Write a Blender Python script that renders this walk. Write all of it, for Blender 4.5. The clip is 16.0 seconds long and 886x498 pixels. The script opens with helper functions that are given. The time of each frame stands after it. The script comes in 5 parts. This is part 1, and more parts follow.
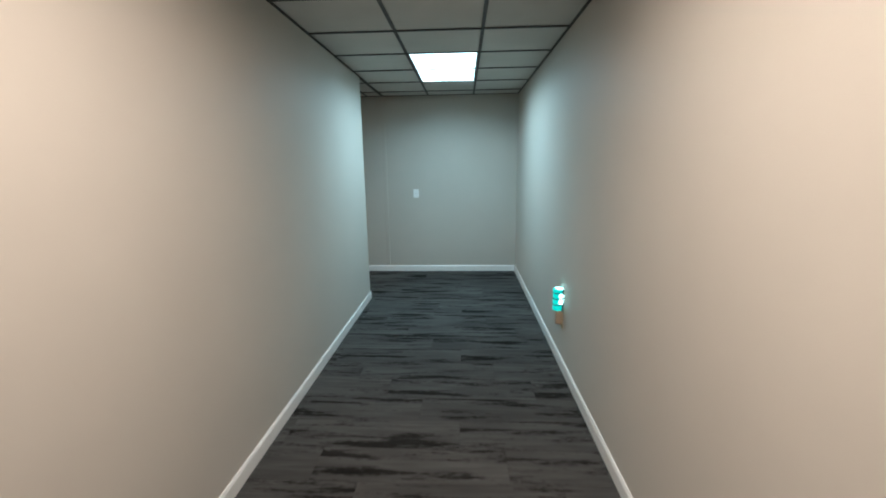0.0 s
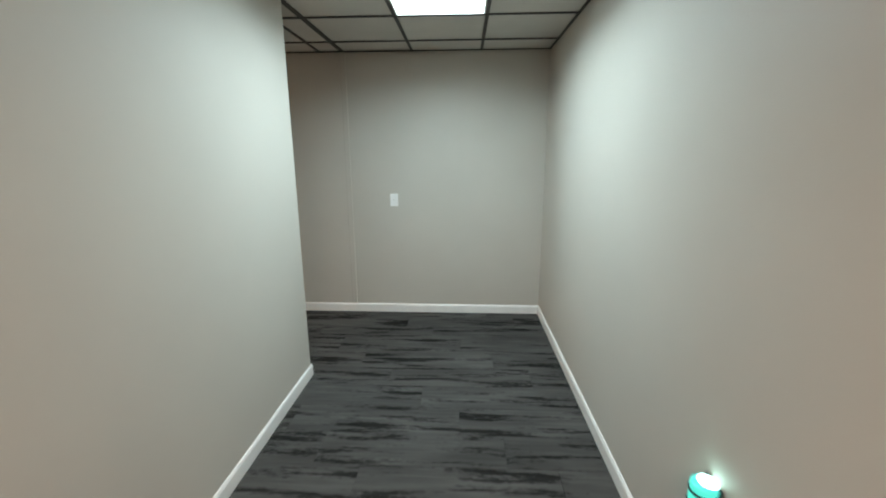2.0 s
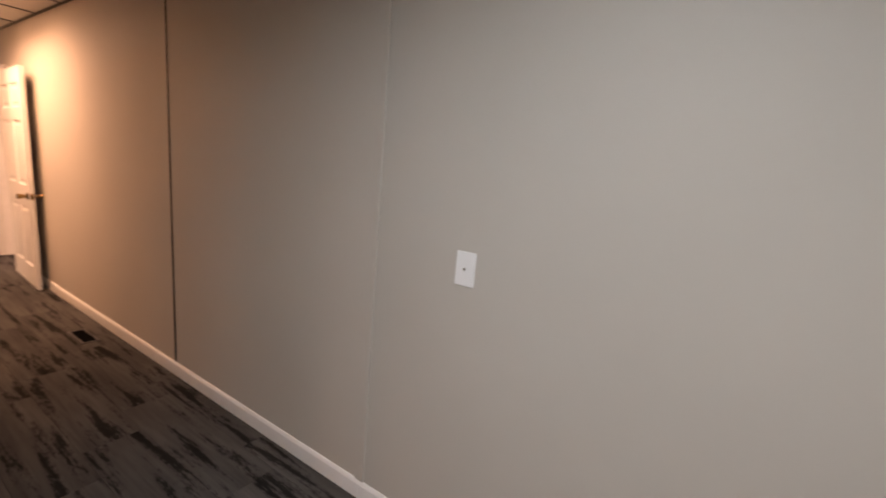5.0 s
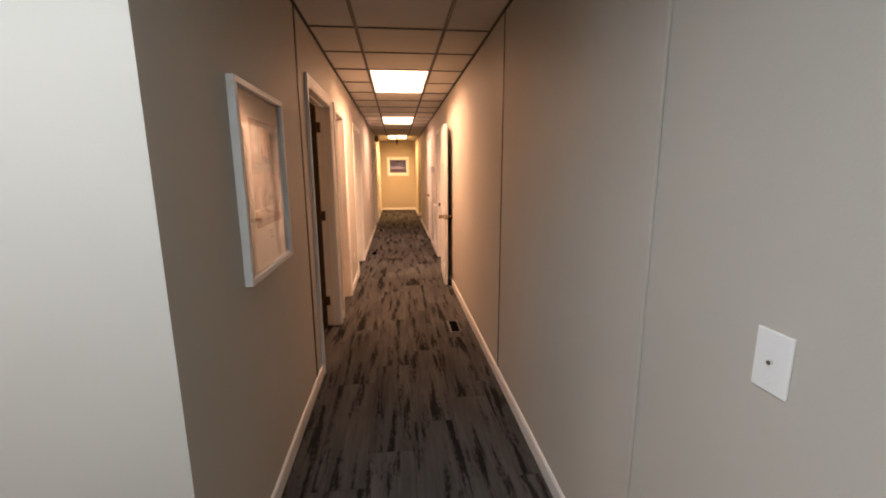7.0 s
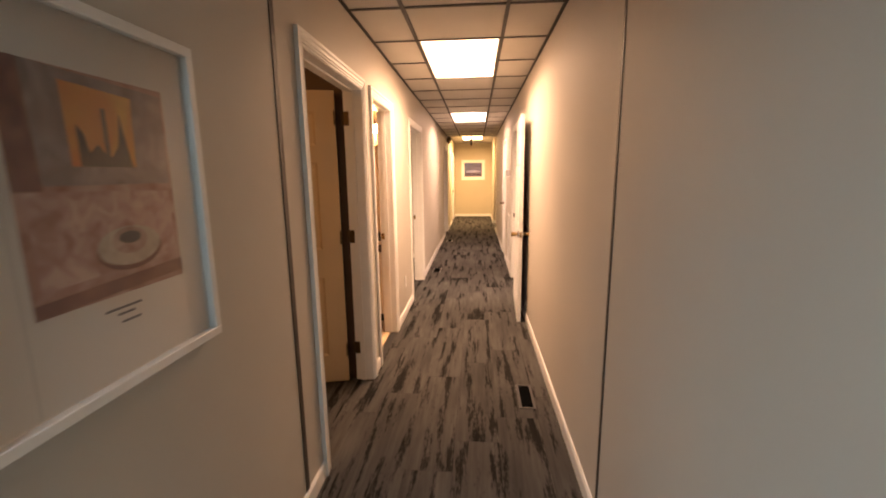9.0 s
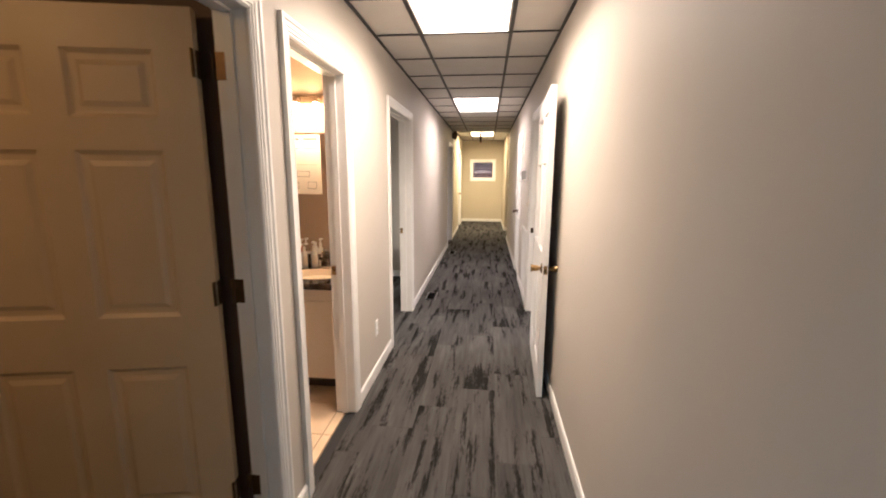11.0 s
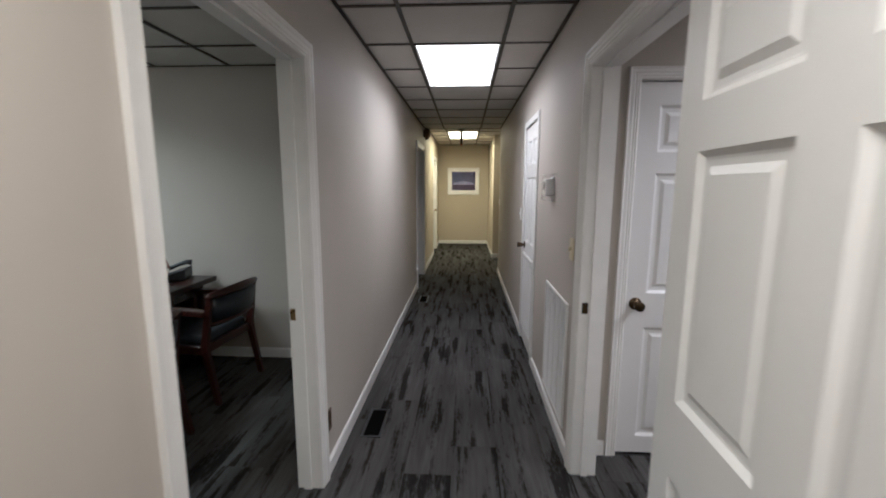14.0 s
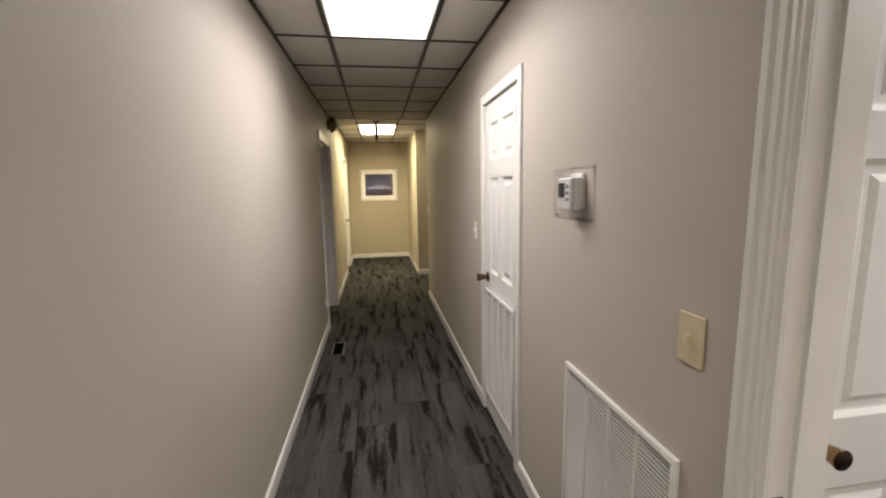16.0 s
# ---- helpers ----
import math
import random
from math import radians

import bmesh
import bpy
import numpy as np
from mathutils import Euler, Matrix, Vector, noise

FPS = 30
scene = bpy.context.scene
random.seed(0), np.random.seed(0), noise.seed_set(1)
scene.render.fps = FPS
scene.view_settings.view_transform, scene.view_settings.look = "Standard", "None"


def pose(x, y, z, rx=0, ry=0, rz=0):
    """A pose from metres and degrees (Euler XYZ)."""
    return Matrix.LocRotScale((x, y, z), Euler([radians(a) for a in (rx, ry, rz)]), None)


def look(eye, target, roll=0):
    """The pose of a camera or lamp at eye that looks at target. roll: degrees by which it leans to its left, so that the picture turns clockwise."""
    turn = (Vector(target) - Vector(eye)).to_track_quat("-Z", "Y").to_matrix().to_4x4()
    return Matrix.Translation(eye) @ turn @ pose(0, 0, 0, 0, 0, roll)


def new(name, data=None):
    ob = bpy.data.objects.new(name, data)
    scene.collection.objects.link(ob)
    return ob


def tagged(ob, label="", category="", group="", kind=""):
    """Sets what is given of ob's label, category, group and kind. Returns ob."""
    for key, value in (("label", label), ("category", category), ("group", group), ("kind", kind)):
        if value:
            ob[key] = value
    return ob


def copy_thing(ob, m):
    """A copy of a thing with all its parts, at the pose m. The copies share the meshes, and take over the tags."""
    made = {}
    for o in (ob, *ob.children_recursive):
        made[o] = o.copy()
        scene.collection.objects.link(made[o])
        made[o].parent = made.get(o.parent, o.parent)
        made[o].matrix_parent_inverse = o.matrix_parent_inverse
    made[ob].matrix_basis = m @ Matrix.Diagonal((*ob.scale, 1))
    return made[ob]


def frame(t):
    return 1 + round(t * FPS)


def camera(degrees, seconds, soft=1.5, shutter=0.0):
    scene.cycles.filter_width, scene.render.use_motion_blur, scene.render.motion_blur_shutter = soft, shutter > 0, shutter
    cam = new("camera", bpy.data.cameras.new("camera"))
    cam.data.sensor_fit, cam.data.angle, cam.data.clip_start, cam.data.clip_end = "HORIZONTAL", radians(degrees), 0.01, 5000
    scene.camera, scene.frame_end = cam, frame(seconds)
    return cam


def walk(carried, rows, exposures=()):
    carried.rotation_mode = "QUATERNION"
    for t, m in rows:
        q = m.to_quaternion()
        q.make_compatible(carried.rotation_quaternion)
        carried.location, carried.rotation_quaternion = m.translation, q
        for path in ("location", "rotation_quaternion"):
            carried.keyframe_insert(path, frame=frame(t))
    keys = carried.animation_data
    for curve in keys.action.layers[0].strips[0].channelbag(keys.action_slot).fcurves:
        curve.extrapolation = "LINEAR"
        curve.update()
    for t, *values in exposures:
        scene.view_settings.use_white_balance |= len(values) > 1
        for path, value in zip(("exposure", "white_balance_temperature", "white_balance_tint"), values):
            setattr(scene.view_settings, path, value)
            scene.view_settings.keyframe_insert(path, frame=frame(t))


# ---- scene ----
cam = camera(93.7, 16.0, soft=1.9, shutter=0.4)
PATH = [
    (0, (0.243, 0.222, 1.531), (2.199, 0.323, 1.13), -0.8),
    (0.5, (0.724, 0.176, 1.545), (2.676, 0.368, 1.154), -0.2),
    (1, (1.205, 0.21, 1.537), (3.16, 0.336, 1.134), 0.7),
    (1.5, (1.698, 0.23, 1.532), (3.655, 0.318, 1.128), -1.1),
    (2, (2.19, 0.232, 1.545), (4.138, 0.33, 1.103), -0.2),
    (2.5, (2.673, 0.226, 1.549), (4.624, 0.298, 1.113), -0.2),
    (3, (3.128, 0.141, 1.571), (5.064, 0.378, 1.124), -0.9),
    (3.2, (3.298, 0.131, 1.58), (5.225, 0.385, 1.107), 0.3),
    (5.3, (5.027, 0.266, 1.435), (6.525, 1.534, 1.049), 4.0),
    (5.5, (5.059, 0.29, 1.486), (6.4, 1.714, 1.071), 2.3),
    (6, (5.228, 0.262, 1.488), (6.026, 2.061, 1.128), 1.8),
    (6.5, (5.378, 0.238, 1.492), (5.779, 2.163, 1.131), 1.1),
    (7, (5.439, 0.245, 1.484), (5.652, 2.198, 1.109), -0.3),
    (7.5, (5.481, 0.35, 1.472), (5.661, 2.304, 1.085), -0.6),
    (8, (5.509, 0.694, 1.477), (5.7, 2.649, 1.104), 0.4),
    (8.5, (5.557, 1.019, 1.482), (5.546, 2.987, 1.127), -0.6),
    (8.7, (5.584, 1.163, 1.486), (5.461, 3.128, 1.132), -0.9),
    (10.8, (5.681, 2.612, 1.519), (5.457, 4.564, 1.145), -0.3),
    (11, (5.666, 2.768, 1.506), (5.459, 4.725, 1.148), 0.3),
    (11.5, (5.638, 3.155, 1.519), (5.508, 5.114, 1.14), 0.3),
    (12, (5.68, 3.574, 1.495), (5.569, 5.528, 1.084), -0.1),
    (12.5, (5.661, 3.977, 1.47), (5.569, 5.93, 1.051), 0.5),
    (13, (5.609, 4.411, 1.499), (5.588, 6.373, 1.114), 0.2),
    (13.5, (5.596, 4.846, 1.514), (5.483, 6.816, 1.192), -1.1),
    (14, (5.559, 5.277, 1.501), (5.453, 7.252, 1.199), 0.2),
    (14.5, (5.507, 5.713, 1.524), (5.44, 7.689, 1.22), 0.1),
    (15, (5.506, 6.133, 1.528), (5.423, 8.111, 1.245), -0.6),
    (15.5, (5.461, 6.445, 1.518), (5.507, 8.421, 1.209), -0.6),
    (16, (5.435, 6.695, 1.517), (5.741, 8.651, 1.228), -1.0),
]
EXPOSURES = [
    (0.0, 0.22, 5650, 1), (0.5, 0.38, 5600, 0), (1.5, 0.50, 6350, 6), (2.5, 0.48, 7250, 22), (3.0, 0.43, 7500, 28), (5.5, 0.24, 7750, 37), (6.0, 0.28, 7500, 33), (7.0, 0.30, 7350, 31),
    (8.0, 0.50, 8200, 36), (8.5, 0.80, 7650, 29), (11.0, 0.62, 4700, 3), (11.5, 0.22, 4480, 0), (12.0, -0.03, 4280, -4), (13.0, -0.48, 3950, -6), (13.5, -0.53, 4020, -5), (14.0, -0.54, 4060, -4),
    (14.5, 0.0, 4250, 1), (15.0, -0.1, 4480, 0), (15.5, -0.15, 4450, -3), (16.0, -0.2, 4500, -6),
]
walk(cam, [(t, look(eye, target, roll)) for t, eye, target, roll in PATH], EXPOSURES)

# ---------------------------------------------------------------- light colours
COOL = (0.72, 1.0, 1.11)
WARM = (1.57, 1.0, 0.60)
SOFT = (1.50, 1.0, 0.71)
GOLD = (1.60, 1.0, 0.46)
BULB = (1.0, 0.54, 0.23)
POWER = 30.0

world = bpy.data.worlds.new("world")
scene.world = world
world.use_nodes = True
world.node_tree.nodes["Background"].inputs["Color"].default_value = (0.05, 0.05, 0.05, 1)
world.node_tree.nodes["Background"].inputs["Strength"].default_value = 0.2


# ---------------------------------------------------------------- materials
def material(name, colour, rough=0.6, metal=0.0, vary=0.06, scale=3.0, bump=0.0, bump_scale=200.0, spec=0.5, coat=0.0, fine=0.0):
    """A paint-like surface: colour that drifts slowly, with a fine relief."""
    m = bpy.data.materials.new(name)
    m.use_nodes = True
    n, l = m.node_tree.nodes, m.node_tree.links
    b = n["Principled BSDF"]
    b.inputs["Roughness"].default_value = rough
    b.inputs["Metallic"].default_value = metal
    b.inputs["Specular IOR Level"].default_value = spec
    b.inputs["Coat Weight"].default_value = coat
    co = n.new("ShaderNodeTexCoord")
    no = n.new("ShaderNodeTexNoise")
    no.inputs["Scale"].default_value = scale
    no.inputs["Detail"].default_value = 5
    l.new(co.outputs["Object"], no.inputs["Vector"])
    ramp = n.new("ShaderNodeMapRange")
    ramp.inputs["From Min"].default_value, ramp.inputs["From Max"].default_value = 0.3, 0.7
    ramp.inputs["To Min"].default_value, ramp.inputs["To Max"].default_value = 1 - vary, 1 + vary
    l.new(no.outputs["Fac"], ramp.inputs["Value"])
    mul = n.new("ShaderNodeVectorMath")
    mul.operation = "SCALE"
    mul.inputs[0].default_value = colour
    l.new(ramp.outputs["Result"], mul.inputs["Scale"])
    l.new(mul.outputs["Vector"], b.inputs["Base Color"])
    rr = n.new("ShaderNodeMapRange")
    rr.inputs["To Min"].default_value, rr.inputs["To Max"].default_value = max(0.02, rough - 0.06), min(1, rough + 0.06)
    l.new(no.outputs["Fac"], rr.inputs["Value"])
    l.new(rr.outputs["Result"], b.inputs["Roughness"])
    if bump:
        fi = n.new("ShaderNodeTexNoise")
        fi.inputs["Scale"].default_value = bump_scale
        fi.inputs["Detail"].default_value = 3
        l.new(co.outputs["Object"], fi.inputs["Vector"])
        bp = n.new("ShaderNodeBump")
        bp.inputs["Strength"].default_value = bump
        bp.inputs["Distance"].default_value = 0.002
        l.new(fi.outputs["Fac"], bp.inputs["Height"])
        l.new(bp.outputs["Normal"], b.inputs["Normal"])
    return m


def streaked(name, base, dark, stretch, offset_random=True, rough=0.95, lo=0.47, hi=0.56, bump=0.35, spec=0.0):
    """Carpet: charcoal ground with long ragged dark streaks along y, each plank its own cut of the pattern."""
    m = bpy.data.materials.new(name)
    m.use_nodes = True
    n, l = m.node_tree.nodes, m.node_tree.links
    b = n["Principled BSDF"]
    b.inputs["Roughness"].default_value = rough
    b.inputs["Specular IOR Level"].default_value = spec
    co = n.new("ShaderNodeTexCoord")
    info = n.new("ShaderNodeObjectInfo")
    sc = n.new("ShaderNodeVectorMath")
    sc.operation = "SCALE"
    sc.inputs[0].default_value = (31.0, 57.0, 0.0)
    l.new(info.outputs["Random"], sc.inputs["Scale"])
    add = n.new("ShaderNodeVectorMath")
    l.new(co.outputs["Object"], add.inputs[0])
    l.new(sc.outputs["Vector"], add.inputs[1])

    def noise_at(v, detail, rough_):
        mp = n.new("ShaderNodeVectorMath")
        mp.operation = "MULTIPLY"
        mp.inputs[1].default_value = v
        l.new(add.outputs["Vector"], mp.inputs[0])
        t = n.new("ShaderNodeTexNoise")
        t.inputs["Scale"].default_value = 1.0
        t.inputs["Detail"].default_value = detail
        t.inputs["Roughness"].default_value = rough_
        l.new(mp.outputs["Vector"], t.inputs["Vector"])
        return t.outputs["Fac"]

    big = noise_at((stretch[0], stretch[1], 1), 4, 0.6)
    thread = noise_at((70, 24, 1), 4, 0.7)
    thin = noise_at((42, 2.6, 1), 4, 0.6)
    pile = noise_at((420, 420, 1), 2, 0.7)
    wide = noise_at((6.0, 1.3, 1), 2, 0.5)
    mix = n.new("ShaderNodeMath")
    mix.operation = "MULTIPLY_ADD"
    mix.inputs[1].default_value = 0.28
    l.new(thread, mix.inputs[0])
    l.new(big, mix.inputs[2])
    streak = n.new("ShaderNodeMapRange")
    streak.interpolation_type = "SMOOTHSTEP"
    streak.inputs["From Min"].default_value, streak.inputs["From Max"].default_value = lo + 0.14, hi + 0.14
    l.new(mix.outputs["Value"], streak.inputs["Value"])
    c = n.new("ShaderNodeMix")
    c.data_type = "RGBA"
    l.new(streak.outputs["Result"], c.inputs["Factor"])
    c.inputs["A"].default_value = (*base, 1)
    c.inputs["B"].default_value = (*dark, 1)
    shade = n.new("ShaderNodeMapRange")
    shade.inputs["From Min"].default_value, shade.inputs["From Max"].default_value = 0.3, 0.7
    shade.inputs["To Min"].default_value, shade.inputs["To Max"].default_value = 0.78, 1.22
    l.new(wide, shade.inputs["Value"])
    th = n.new("ShaderNodeMapRange")
    th.inputs["From Min"].default_value, th.inputs["From Max"].default_value = 0.3, 0.7
    th.inputs["To Min"].default_value, th.inputs["To Max"].default_value = 1.18, 0.82
    l.new(thin, th.inputs["Value"])
    pr = n.new("ShaderNodeMapRange")
    pr.inputs["To Min"].default_value, pr.inputs["To Max"].default_value = 0.94, 1.06
    l.new(info.outputs["Random"], pr.inputs["Value"])
    k = n.new("ShaderNodeMath")
    k.operation = "MULTIPLY"
    l.new(shade.outputs["Result"], k.inputs[0])
    l.new(th.outputs["Result"], k.inputs[1])
    k2 = n.new("ShaderNodeMath")
    k2.operation = "MULTIPLY"
    l.new(k.outputs["Value"], k2.inputs[0])
    l.new(pr.outputs["Result"], k2.inputs[1])
    fin = n.new("ShaderNodeVectorMath")
    fin.operation = "SCALE"
    l.new(c.outputs["Result"], fin.inputs[0])
    l.new(k2.outputs["Value"], fin.inputs["Scale"])
    l.new(fin.outputs["Vector"], b.inputs["Base Color"])
    bp = n.new("ShaderNodeBump")
    bp.inputs["Strength"].default_value = bump
    bp.inputs["Distance"].default_value = 0.003
    l.new(pile, bp.inputs["Height"])
    l.new(bp.outputs["Normal"], b.inputs["Normal"])
    return m


def glow(name, colour, strength, base=(0.9, 0.9, 0.9)):
    m = bpy.data.materials.new(name)
    m.use_nodes = True
    b = m.node_tree.nodes["Principled BSDF"]
    b.inputs["Base Color"].default_value = (*base, 1)
    b.inputs["Emission Color"].default_value = (*colour, 1)
    b.inputs["Emission Strength"].default_value = strength
    return m


def clear(name, tint=(1, 1, 1), rough=0.02, ior=1.45):
    m = bpy.data.materials.new(name)
    m.use_nodes = True
    b = m.node_tree.nodes["Principled BSDF"]
    b.inputs["Base Color"].default_value = (*tint, 1)
    b.inputs["Roughness"].default_value = rough
    b.inputs["Transmission Weight"].default_value = 1
    b.inputs["IOR"].default_value = ior
    return m


def granite(name):
    m = material(name, (0.02, 0.018, 0.016), rough=0.15, vary=0.3, scale=30)
    n, l = m.node_tree.nodes, m.node_tree.links
    co = n.new("ShaderNodeTexCoord")
    w = n.new("ShaderNodeTexNoise")
    w.inputs["Scale"].default_value, w.inputs["Detail"].default_value, w.inputs["Distortion"].default_value = 7, 8, 1.6
    l.new(co.outputs["Object"], w.inputs["Vector"])
    r = n.new("ShaderNodeValToRGB")
    e = r.color_ramp.elements
    e[0].position, e[0].color = 0.5, (0.014, 0.012, 0.012, 1)
    e[1].position, e[1].color = 0.66, (0.16, 0.13, 0.11, 1)
    l.new(w.outputs["Fac"], r.inputs["Fac"])
    l.new(r.outputs["Color"], n["Principled BSDF"].inputs["Base Color"])
    return m


def wood(name, light, dark, rough=0.35):
    m = material(name, light, rough=rough)
    n, l = m.node_tree.nodes, m.node_tree.links
    co = n.new("ShaderNodeTexCoord")
    mp = n.new("ShaderNodeVectorMath")
    mp.operation = "MULTIPLY"
    mp.inputs[1].default_value = (40, 4, 40)
    l.new(co.outputs["Object"], mp.inputs[0])
    w = n.new("ShaderNodeTexNoise")
    w.inputs["Scale"].default_value, w.inputs["Detail"].default_value = 1, 6
    l.new(mp.outputs["Vector"], w.inputs["Vector"])
    c = n.new("ShaderNodeMix")
    c.data_type = "RGBA"
    c.inputs["A"].default_value, c.inputs["B"].default_value = (*dark, 1), (*light, 1)
    l.new(w.outputs["Fac"], c.inputs["Factor"])
    l.new(c.outputs["Result"], n["Principled BSDF"].inputs["Base Color"])
    return m


PAINT = material("greige wall paint", (0.50, 0.465, 0.41), rough=0.56, vary=0.03, scale=1.6, bump=0.16, bump_scale=160, spec=0.28)
CREAM = material("end wall paint", (0.52, 0.47, 0.36), rough=0.55, vary=0.025, scale=1.6, bump=0.12, bump_scale=160, spec=0.3)
TAN = material("tan wall paint", (0.27, 0.195, 0.125), rough=0.6, vary=0.03, scale=2, bump=0.1)
BROWN = material("dark brown wainscot paint and closet shade", (0.09, 0.05, 0.03), rough=0.55, vary=0.05, scale=3, bump=0.1)
TRIM = material("white trim paint", (0.78, 0.77, 0.74), rough=0.35, vary=0.03, scale=9, bump=0.08, bump_scale=60)
DOOR = material("white door paint", (0.76, 0.755, 0.735), rough=0.38, vary=0.02, scale=4, bump=0.1, bump_scale=90)
ALMOND = material("almond door paint", (0.64, 0.51, 0.33), rough=0.42, vary=0.04, scale=4, bump=0.1, bump_scale=90)
TILE_C = material("ceiling tile", (0.60, 0.58, 0.54), rough=0.95, vary=0.05, scale=2.5, bump=0.5, bump_scale=260, spec=0.1)
BAR = material("dark grid metal", (0.03, 0.027, 0.024), rough=0.5, vary=0.1)
SEAM = material("brown seam strip", (0.055, 0.042, 0.032), rough=0.5, vary=0.1)
PLATE = material("white plastic", (0.8, 0.8, 0.78), rough=0.3, vary=0.01)
BEIGE = material("almond plastic", (0.62, 0.55, 0.36), rough=0.3, vary=0.02)
IRON_SHADE = material("black register metal and well shade", (0.005, 0.005, 0.005), rough=0.9, vary=0.1, spec=0.0)
DARK = material("dark plastic", (0.02, 0.02, 0.022), rough=0.4, vary=0.1)
GREYP = material("grey plastic", (0.14, 0.14, 0.15), rough=0.4, vary=0.05)
BRASS = material("aged brass", (0.32, 0.22, 0.10), rough=0.28, metal=1, vary=0.15, scale=30)
TARNISH = material("tarnished brass", (0.06, 0.042, 0.022), rough=0.32, metal=0.9, vary=0.2, scale=30)
SLAT_SHADE = material("dim shade behind slats", (0.27, 0.26, 0.245), rough=0.9, vary=0.1, scale=8)
BRONZE = material("bronze hinge", (0.10, 0.065, 0.035), rough=0.4, metal=0.8, vary=0.2, scale=30)
CHROME = material("chrome", (0.75, 0.75, 0.75), rough=0.1, metal=1, vary=0.02)
CARPET = streaked("charcoal streaked carpet", (0.067, 0.0645, 0.061), (0.0185, 0.0174, 0.0164), (13.5, 1.3), lo=0.505, hi=0.625)
BACKING = material("carpet joint", (0.02, 0.02, 0.02), rough=0.95)
GRANITE = granite("black granite")
LAMINATE = material("white laminate", (0.76, 0.71, 0.62), rough=0.4, vary=0.02)
CERAMIC = material("beige floor tile", (0.60, 0.46, 0.30), rough=0.35, vary=0.1, scale=6, bump=0.1, bump_scale=20)
GROUT = material("grout", (0.22, 0.16, 0.10), rough=0.9)
SINK = material("bone porcelain", (0.75, 0.66, 0.55), rough=0.12, vary=0.01)
MIRROR = material("mirror", (0.85, 0.85, 0.85), rough=0.02, metal=1, vary=0.0)
PAPER = material("paper", (0.75, 0.72, 0.66), rough=0.9, vary=0.02)
INK = material("ink", (0.08, 0.07, 0.07), rough=0.9)
MAHOGANY = wood("mahogany", (0.048, 0.013, 0.008), (0.016, 0.005, 0.004), rough=0.3)
DESKWOOD = wood("dark desk veneer", (0.036, 0.013, 0.010), (0.015, 0.006, 0.005), rough=0.28)
LEATHER = material("dark blue vinyl", (0.020, 0.024, 0.031), rough=0.4, vary=0.15, scale=12, bump=0.3, bump_scale=120)
GLASS = clear("clear glass", ior=1.6)
GUARD = clear("clear acrylic guard", (0.93, 0.92, 1.0), 0.05, 1.2)
GUARD.node_tree.nodes["Principled BSDF"].inputs["Alpha"].default_value = 0.20
AMBER = material("amber soap", (0.5, 0.12, 0.02), rough=0.15, vary=0.05)
LABEL = material("bottle label", (0.5, 0.2, 0.12), rough=0.5, vary=0.2, scale=60)
WICKER = material("white basket", (0.66, 0.63, 0.52), rough=0.8, vary=0.1, scale=40, bump=0.8, bump_scale=90)
CANE = material("brown handle", (0.22, 0.10, 0.05), rough=0.6, vary=0.2, scale=30)
GREEN = material("sage green card", (0.30, 0.40, 0.27), rough=0.8, vary=0.05)


# ---------------------------------------------------------------- mesh helpers
def finish(name, bm, mat, parent=None, label="", smooth=False):
    me = bpy.data.meshes.new(name)
    bm.normal_update()
    bm.to_mesh(me)
    bm.free()
    for m in (mat if isinstance(mat, (list, tuple)) else [mat]):
        me.materials.append(m)
    if smooth:
        for p in me.polygons:
            p.use_smooth = True
    ob = new(name, me)
    if parent is not None:
        ob.parent = parent
    if label:
        tagged(ob, label)
    return ob


def part(name, bm, mat, parent, label="", smooth=False):
    return finish(name, bm, mat, parent, label, smooth)


def thing(name, label, category, m=None, group=""):
    ob = new(name)
    ob.empty_display_size = 0.05
    if m is not None:
        ob.matrix_world = m
    return tagged(ob, label, category, group)


def setting(name, m=None):
    ob = new(name)
    ob.empty_display_size = 0.05
    if m is not None:
        ob.matrix_world = m
    return tagged(ob, kind="structure")


def box(bm, a, b, bevel=0.0, segs=2, mi=0):
    """Adds a box from corner a to corner b."""
    r = bmesh.ops.create_cube(bm, size=1)
    vs = r["verts"]
    for v in vs:
        v.co = Vector([a[i] + (b[i] - a[i]) * (v.co[i] + 0.5) for i in range(3)])
    fs = {f for v in vs for f in v.link_faces}
    for f in fs:
        f.material_index = mi
    if bevel:
        es = list({e for v in vs for e in v.link_edges})
        bmesh.ops.bevel(bm, geom=es, offset=bevel, segments=segs, affect="EDGES", profile=0.5)
    return bm


def boxes(*pairs, bevel=0.0, segs=2):
    bm = bmesh.new()
    for a, b in pairs:
        box(bm, a, b, bevel, segs)
    return bm


def lathe(profile, segs=24, m=None, bm=None):
    """Turns (radius, height) points about z."""
    bm = bm or bmesh.new()
    m = m or Matrix.Identity(4)
    rings = []
    for r, z in profile:
        rings.append([bm.verts.new(m @ Vector((r * math.cos(2 * math.pi * i / segs), r * math.sin(2 * math.pi * i / segs), z))) for i in range(segs)] if r > 1e-6 else [bm.verts.new(m @ Vector((0, 0, z)))])
    for p, q in zip(rings, rings[1:]):
        for i in range(segs):
            j = (i + 1) % segs
            if len(p) == 1 and len(q) == 1:
                continue
            if len(p) == 1:
                bm.faces.new((p[0], q[j], q[i]))
            elif len(q) == 1:
                bm.faces.new((p[i], p[j], q[0]))
            else:
                bm.faces.new((p[i], p[j], q[j], q[i]))
    bmesh.ops.recalc_face_normals(bm, faces=bm.faces)
    return bm


